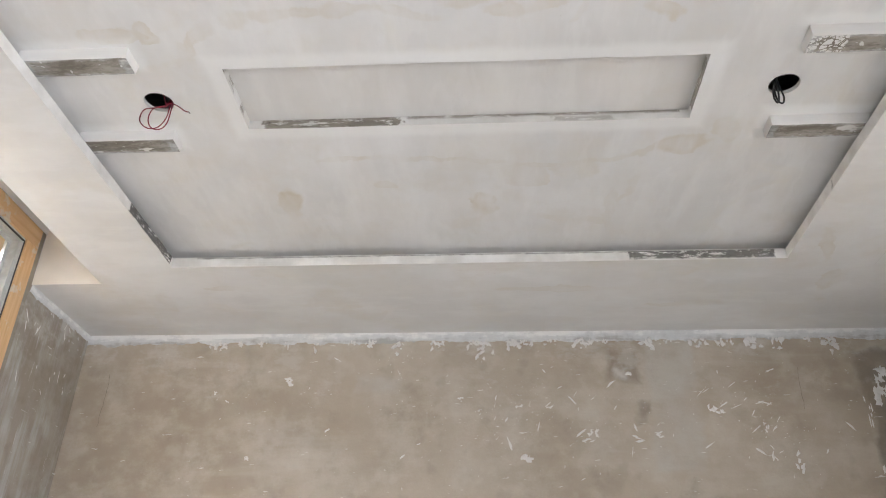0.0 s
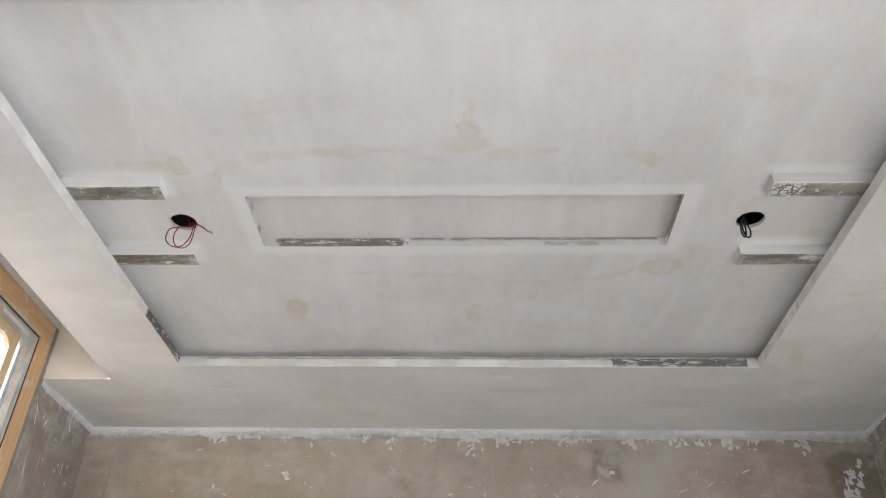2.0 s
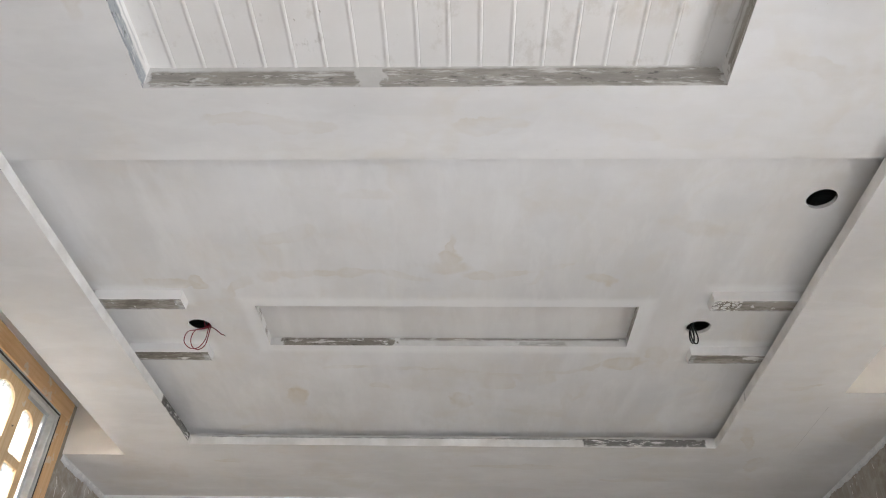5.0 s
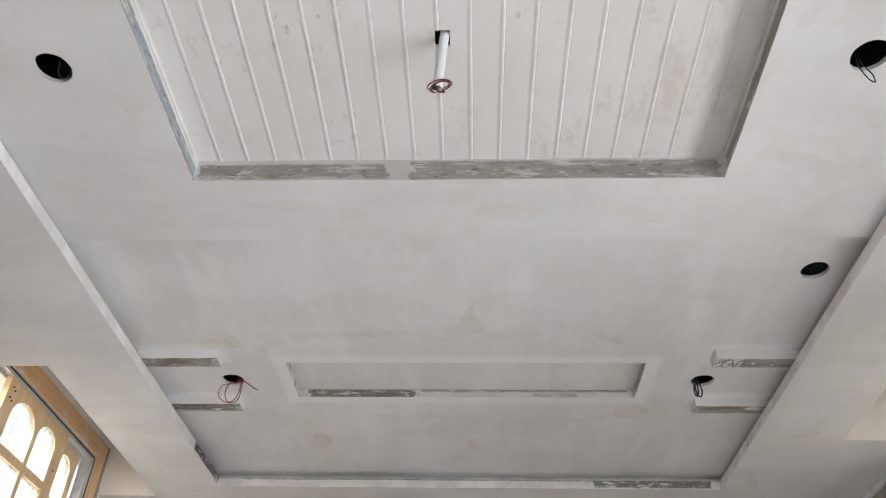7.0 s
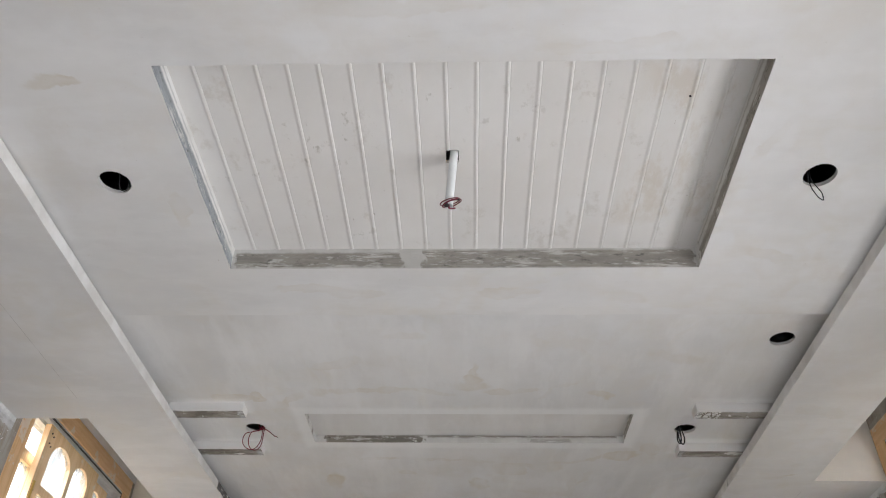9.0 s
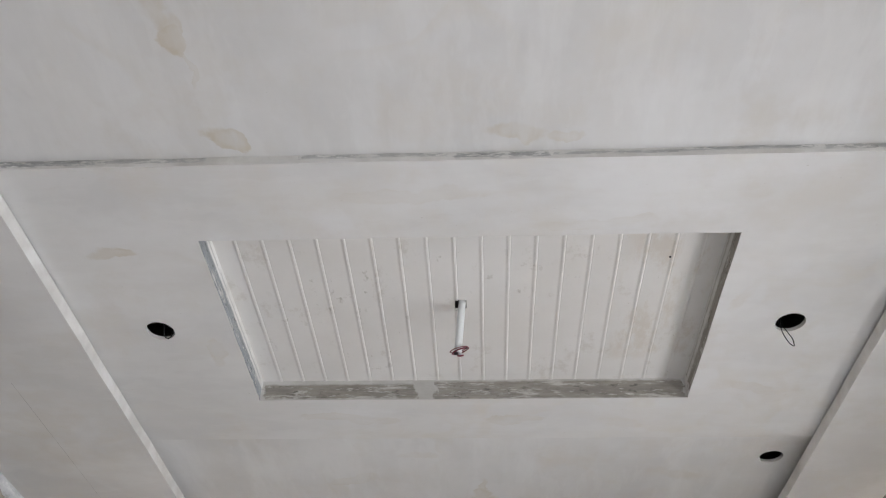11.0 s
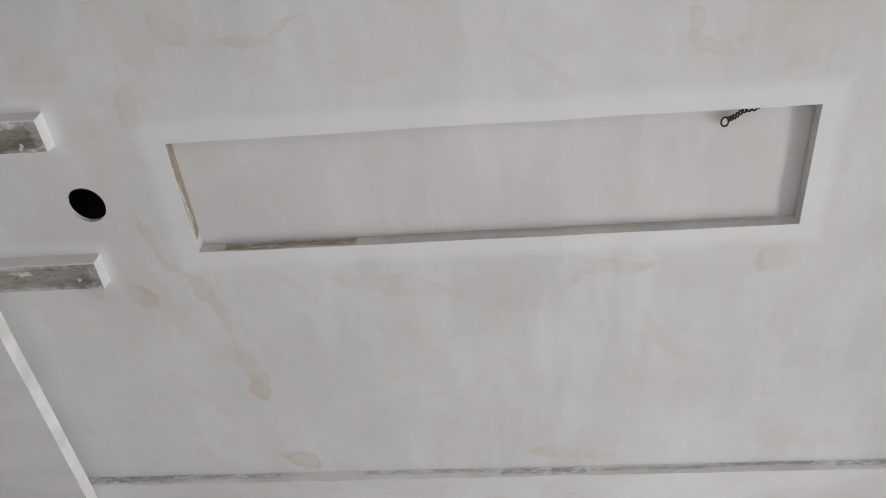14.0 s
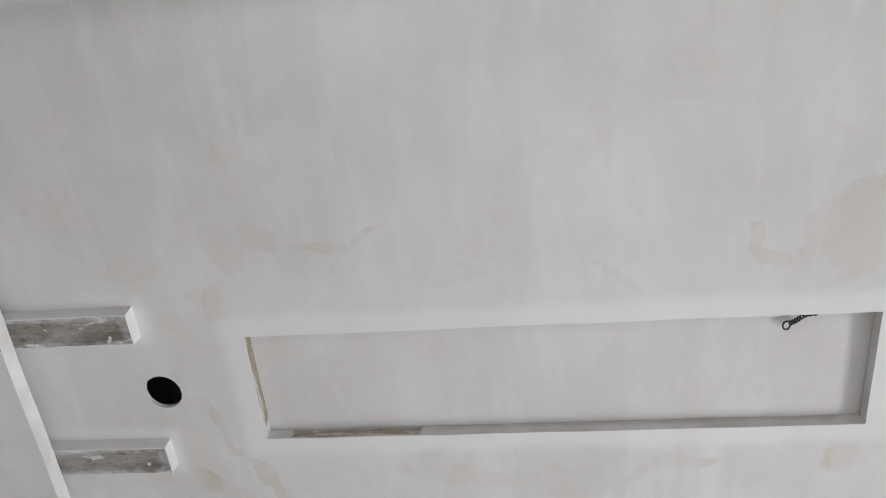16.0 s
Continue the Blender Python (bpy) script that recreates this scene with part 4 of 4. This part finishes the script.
# ---- battens on the ceiling ----
def batten(x0, x1, y0, y1, label, face=None):
    """A shallow batten: white putty flanks, flared where they meet the ceiling, and a raw grey underside."""
    z = 3.1615
    mid = Vector(((x0 + x1) / 2, (y0 + y1) / 2, FIELD_Z))
    root = tagged(new("ceiling_batten"), label, "batten", "battens on the ceiling")
    root.location = mid
    flanks, under = bmesh.new(), bmesh.new()
    steps, flare = 14, 0.003
    rows, low = [], []
    for i in range(steps + 1):
        x = x0 + (x1 - x0) * i / steps
        j = lambda s: wander((x, s, 2.0), 0.0022, 22).y
        a, b = y0 + j(y0), y1 + j(y1)
        rows.append([flanks.verts.new(Vector(p) - mid) for p in ((x, y0 - flare, FIELD_Z + 0.001), (x, a, z + 0.002), (x, a + 0.003, z),
                                                                 (x, b - 0.003, z), (x, b, z + 0.002), (x, y1 + flare, FIELD_Z + 0.001))])
        low.append([under.verts.new(Vector(p) - mid) for p in ((x, a + 0.003, z), (x, b - 0.003, z), (x, b - 0.003, z + 0.02), (x, a + 0.003, z + 0.02))])
    for A, C in zip(rows, rows[1:]):
        for k in (0, 1, 3, 4):
            flanks.faces.new((A[k], A[k + 1], C[k + 1], C[k]))
    for A, C in zip(low, low[1:]):
        for k in range(4):
            under.faces.new((A[k], A[(k + 1) % 4], C[(k + 1) % 4], C[k]))
    for q in (low[0], low[-1]):
        under.faces.new(q)
    for r, s in ((rows[0], -1), (rows[-1], 1)):
        base = [flanks.verts.new((r[0].co.x + s * 0.001, r[k].co.y, 0.001)) for k in (0, 5)]
        flanks.faces.new((r[1], r[2], r[3], r[4], base[1], base[0]))
        flanks.faces.new((r[0], r[1], base[0]))
        flanks.faces.new((r[4], r[5], base[1]))
    part("putty_casing", flanks, M_FRESH, root, "white putty casing")
    part("underside_board", under, face or M_BATTEN, root, "raw grey underside board")
    return root


BAT = "short white-edged ceiling batten with a raw grey underside"
batten(-1.35, -1.012, 1.294, 1.371, BAT)
batten(-1.35, -1.012, 1.694, 1.769, BAT)
batten(1.012, 1.35, 1.294, 1.370, "short grey ceiling batten with flaking putty at one end", M_BATTEN_FLAKED)
batten(1.018, 1.35, 1.699, 1.774, BAT)
batten(-1.35, -1.022, -2.152, -2.070, "raw grey ceiling batten spotted with white putty")
batten(-1.35, -1.022, -1.758, -1.676, "raw grey ceiling batten spotted with white putty")


# ---- cut hole, pipe and wires ----
def pipe():
    root = tagged(new("conduit_pipe"), "white plastic conduit pipe hanging through the ceiling panel", "pipe")
    root.location = (-0.0375, -0.192, TRAY_Z)
    tilt = Vector((-0.012, 0.0, -0.205))
    bm = bmesh.new()
    k, r0, r1, up = 20, 0.0125, 0.0105, Vector((0.012, -0.004, 0.16))
    ends = []
    for c in (up, tilt):
        ends.append([[bm.verts.new(c + Vector((r * math.cos(2 * math.pi * i / k), r * math.sin(2 * math.pi * i / k), 0))) for i in range(k)] for r in (r0, r1)])
    for i in range(k):
        j = (i + 1) % k
        (a, b), (c, d) = ends
        bm.faces.new((a[i], a[j], c[j], c[i]))
        bm.faces.new((b[i], d[i], d[j], b[j]))
        bm.faces.new((c[i], c[j], d[j], d[i]))
    part("tube", bm, M_PVC, root, smooth=True)
    e = tilt
    bm = bmesh.new()
    for s, (dx, dz) in enumerate(((0, 0), (0.004, 0.004), (-0.003, 0.008))):
        ring = []
        for i in range(26):
            t = 2 * math.pi * i / 26
            ring.append(e + Vector((0.006 + dx + (0.024 + 0.002 * s) * math.cos(t), 0.004 + 0.022 * math.sin(t), 0.012 + dz + 0.008 * math.sin(t) + 0.010 * math.cos(t))))
        tube(ring, 0.0017, 6, bm, True)
    part("wire_coil", bm, M_MAROON, root, "coiled dark red wires", True)
    bm = tube(spline([e + Vector((0, 0, 0.05)), e + Vector((0, 0, 0.0)), e + Vector((0.004, 0.004, -0.006)), e + Vector((0.018, 0.014, 0.004))], 6), 0.0028, 6)
    part("wire_tail", bm, M_MAROON, root, smooth=True)
    bm = bmesh.new()
    for dx, dy, dz in ((-0.006, -0.006, -0.002), (0.03, 0.006, 0.026), (0.028, -0.012, 0.014), (-0.012, 0.016, 0.018), (0.01, 0.02, 0.02)):
        m = Matrix.Translation(e + Vector((dx, dy, dz)))
        bmesh.ops.create_icosphere(bm, subdivisions=1, radius=0.008 if dx == -0.006 else 0.0036, matrix=m)
    part("tape_knot", bm, M_TAPE, root, "dark taped wire ends", True)


def wire_thing(name, knots_list, r, mat, label, at, tips=()):
    root = tagged(new(name), label, "wire", "loose wires in the ceiling holes")
    root.location = at
    for knots in knots_list:
        part("strand", tube(spline([tuple(p) for p in knots], 9), r, 7), mat, root, smooth=True)
    for p in tips:
        part("bare_end", tube([p, (p[0] + 0.006, p[1] + 0.001, p[2] - 0.006)], r * 0.8, 6), M_TAPE, root)
    return root


pipe()
wire_thing("electric_wire", (
    ((0.03, 0.03, 0.06), (0.022, 0.02, 0.004), (-0.01, 0.012, -0.012), (-0.045, 0.0, -0.03), (-0.05, 0.0, -0.075), (-0.02, 0.002, -0.105), (0.012, 0.006, -0.10), (0.03, 0.012, -0.06), (0.03, 0.02, -0.004), (0.03, 0.026, 0.05)),
    ((0.03, 0.03, 0.06), (0.018, 0.016, 0.002), (-0.018, 0.01, -0.016), (-0.026, 0.004, -0.06), (-0.012, 0.004, -0.098), (0.014, 0.008, -0.108), (0.034, 0.016, -0.08), (0.036, 0.022, -0.01), (0.032, 0.026, 0.05)),
    ((0.0, 0.0, 0.06), (0.02, 0.012, 0.0), (0.04, 0.004, -0.002), (0.07, 0.0, -0.02), (0.095, 0.0, -0.04), (0.108, 0.0, -0.044)),
), 0.0020, M_RED, "looped red electric wires hanging from a round ceiling hole", (-1.012, 1.547, 3.2), ((0.108, 0.0, -0.044),))
wire_thing("electric_wire", (
    ((-0.01, 0.0, 0.06), (-0.028, -0.006, 0.004), (-0.042, -0.008, -0.03), (-0.044, -0.006, -0.062), (-0.034, 0.0, -0.074), (-0.024, 0.004, -0.05), (-0.022, 0.004, 0.0), (-0.02, 0.006, 0.05)),
    ((-0.012, 0.0, 0.06), (-0.032, -0.004, 0.0), (-0.036, -0.002, -0.04), (-0.03, 0.0, -0.07), (-0.016, 0.004, -0.072), (-0.008, 0.006, -0.045), (-0.014, 0.006, 0.0), (-0.02, 0.006, 0.05)),
    ((-0.016, 0.0, 0.06), (-0.026, 0.0, 0.0), (-0.024, 0.002, -0.04), (-0.03, 0.002, -0.066)),
), 0.003, M_BLACK, "looped black electric wires hanging from a round ceiling hole", (1.017, 1.545, 3.2))
wire_thing("electric_wire", (
    ((-0.02, 0.01, 0.07), (-0.03, 0.012, 0.0), (-0.03, 0.014, -0.04), (-0.02, 0.016, -0.074), (-0.008, 0.018, -0.086)),
    ((-0.015, 0.012, 0.07), (-0.022, 0.014, 0.0), (-0.012, 0.018, -0.03), (-0.004, 0.018, -0.056), (-0.006, 0.018, -0.084)),
), 0.0016, M_BLACK, "thin black wire loop hanging from a round ceiling hole", (1.042, -0.185, 3.166))
wire_thing("electric_wire", (
    ((0.0, 0.0, 0.07), (0.008, 0.006, 0.01), (0.012, 0.018, -0.012), (0.026, 0.024, -0.016), (0.032, 0.024, 0.004), (0.024, 0.02, 0.05)),
), 0.0022, M_BLACK, "short black wire curled in a round ceiling hole", (-1.065, -0.178, 3.166))


def slot_wire():
    root = tagged(new("electric_wire"), "twisted black wire pair lying out of the ceiling slot", "wire", "loose wires in the ceiling holes")
    root.location = (0.602, -2.056, 3.232)
    line = [Vector(p) for p in ((0.0, 0.004, 0.0), (-0.02, 0.014, -0.002), (-0.05, 0.018, -0.003), (-0.07, 0.03, -0.006), (-0.085, 0.036, -0.008))]
    path = spline(line, 12)
    for ph in (0, math.pi):
        pts = []
        for i, p in enumerate(path):
            t = i * 0.75 + ph
            r = 0.0045 if i > 14 else 0.0015
            pts.append(p + Vector((0.3 * r * math.cos(t), r * math.cos(t), r * math.sin(t))))
        part("strand", tube(pts, 0.0023, 6), M_BLACK, root, smooth=True)
    loop = [Vector((-0.092 + 0.008 * math.cos(t), 0.040 + 0.011 * math.sin(t), -0.01)) for t in np.linspace(0.6, 2 * math.pi + 0.6, 22)]
    part("end_loop", tube(loop, 0.0023, 6, None, True), M_BLACK, root, smooth=True)


slot_wire()
bm = bmesh.new()
bmesh.ops.create_cone(bm, cap_ends=True, segments=10, radius1=0.0035, radius2=0.003, depth=0.004, matrix=pose(0.629, -0.418, TRAY_Z - 0.001))
tagged(new("nail_head", made("nail_head", bm, M_TAPE)), "tiny dark nail head in the beaded panel", "nail")


# ---- windows ----
def standing(bm, x0, mirror=1):
    """Turns a board drawn in (y, z) into one standing in the wall, its thickness along x."""
    for v in bm.verts:
        a, b, c = v.co
        v.co = (x0 + mirror * c, a, b)
    bmesh.ops.recalc_face_normals(bm, faces=bm.faces)
    return bm


def arched(y0, y1, z0, z1):
    r = (y1 - y0) / 2
    spring = z1 - r * 0.8
    return [(y0, z0), (y1, z0)] + [(y0 + r + r * math.cos(t), spring + r * 0.8 * math.sin(t)) for t in np.linspace(0, math.pi, 13)]


def sash(win, x, thick, y0, y1, z0, z1, columns, top, arch=True):
    """A sliding sash of pale pine with arched panes above square ones."""
    holes, panes = [], []
    z = top
    row = 0
    while z - 0.23 > z0 + 0.08:
        low = z - 0.23
        for a, b in columns:
            holes.append(arched(a, b, low, z) if row == 0 and arch else [(a, low), (b, low), (b, z), (a, z)])
            panes.append((a, b, low, z))
        z = low - 0.042
        row += 1
    outer = [(y0, z0), (y1, z0), (y1, z1), (y0, z1)]
    bm = standing(slab_of(outer, holes, -thick / 2, thick / 2, side=0), x)
    body = part("sash", bm, M_PINE, win, "pale pine sliding sash with arched panes")
    for a, b, c, d in panes:
        g = part("pane", box(bmesh.new(), (x - 0.002, a - 0.006, c - 0.006), (x + 0.002, b + 0.006, d + 0.004)), M_GLASS, body)
        g.visible_shadow = False
    return body


def window(name, wx, s, w, label):
    """A sliding wooden window: frame, steel tracks and sashes. s: the way out of the room along x."""
    y0, y1, z0, z1 = w
    win = tagged(new(name), label, "window", kind="structure")
    fw, d = 0.096, 0.13

    def bar(nm, a, b, mat, lab="", bev=0.004):
        lo = tuple(min(p, q) for p, q in zip(a, b))
        hi = tuple(max(p, q) for p, q in zip(a, b))
        bm = box(bmesh.new(), lo, hi)
        return part(nm, bevelled(bm, bev) if bev else bm, mat, win, lab)

    f0, f1 = wx - s * 0.004, wx + s * d
    bar("frame_head", (f0, y0, z1 - fw), (f1, y1, z1), M_WOOD_LONG)
    bar("frame_jamb", (f0, y0, z0), (f1, y0 + fw, z1 - fw), M_WOOD)
    bar("frame_jamb", (f0, y1 - fw, z0), (f1, y1, z1 - fw), M_WOOD)
    bar("window_sill", (f0 - s * 0.02, y0, z0), (f1, y1, z0 + 0.05), M_WOOD)
    zi, a, b = z1 - fw, y0 + fw, y1 - fw
    # steel channel: a dark groove, a bright lip and a flat bed above the sashes
    bar("head_track", (wx + s * 0.004, a, zi - 0.010), (f1, b, zi - 0.001), M_STEEL, "galvanised steel head track", 0.001)
    bar("track_groove", (wx + s * 0.003, a, zi - 0.016), (wx + s * 0.009, b, zi - 0.0105), M_TRACK, "", 0)
    for off in (0.010, 0.060, 0.122):
        bar("track_lip", (wx + s * off, a, zi - 0.030), (wx + s * (off + 0.004), b, zi - 0.0105), M_STEEL, "", 0)
    bar("track_groove", (wx + s * 0.0145, a, zi - 0.024), (wx + s * 0.020, b, zi - 0.0105), M_TRACK, "", 0)
    bar("side_track", (wx + s * 0.006, b - 0.010, z0 + 0.05), (f1, b - 0.001, zi - 0.011), M_STEEL, "galvanised steel side track", 0.001)
    bar("track_groove", (wx + s * 0.002, b - 0.006, z0 + 0.05), (wx + s * 0.0055, b - 0.001, zi - 0.02), M_TRACK, "", 0)
    for off in (0.010, 0.062, 0.122):
        bar("track_lip", (wx + s * off, b - 0.034, z0 + 0.05), (wx + s * (off + 0.003), b - 0.010, zi - 0.031), M_STEEL, "", 0)
    bar("mortar_joint", (wx - s * 0.001, y1 + 0.001, z0), (f1, y1 + 0.027, z1), M_CEMENT, "grey cement joint beside the frame", 0)
    return win, a, b, zi


structure("trim_window", box(bmesh.new(), (XL, NL[1], W1[3] + 0.002), (XL + 0.004, NL[2], TOP)), M_FRESH, "pale plaster strip above the window frame", "trim")
win1, a, b, zi = window("window_1", XL, -1, F1, "varnished pine sliding window with arched panes, partly open")
sash(win1, XL - 0.036, 0.030, 1.615, 2.235, 1.0, zi - 0.026, ((1.695, 1.925), (1.96, 2.145)), 3.205)
sash(win1, XL - 0.086, 0.030, 2.20, 2.50, 1.0, zi - 0.026, ((2.29, 2.445),), 3.205)
sash(win1, XL - 0.092, 0.034, 1.40, 1.70, 1.0, 3.10, ((1.46, 1.65),), 3.045, False)
part("latch", bevelled(box(bmesh.new(), (XL - 0.022, 1.625, 2.88), (XL - 0.015, 1.640, 2.97)), 0.002), M_BRASS, win1, "small brass latch")
for yy, zz in ((1.645, 3.215), (1.665, 3.205), (1.645, 3.165), (1.665, 3.155), (2.195, 3.05), (1.64, 2.93)):
    bm = bmesh.new()
    bmesh.ops.create_cone(bm, cap_ends=True, segments=10, radius1=0.004, radius2=0.004, depth=0.008, matrix=pose(XL - 0.020, yy, zz, 0, 90, 0))
    part("screw_hole", bm, M_TAPE, win1)
win2, a, b, zi = window("window_2", XR, 1, F2, "varnished pine window frame with sliding sashes")
sash(win2, XR + 0.042, 0.034, 1.15, b - 0.012, 1.0, zi - 0.047, ((1.24, 1.47), (1.52, 1.75)), 3.18)
sash(win2, XR + 0.092, 0.034, 0.66, 1.2, 1.0, zi - 0.047, ((0.72, 0.9), (0.94, 1.12)), 3.18)
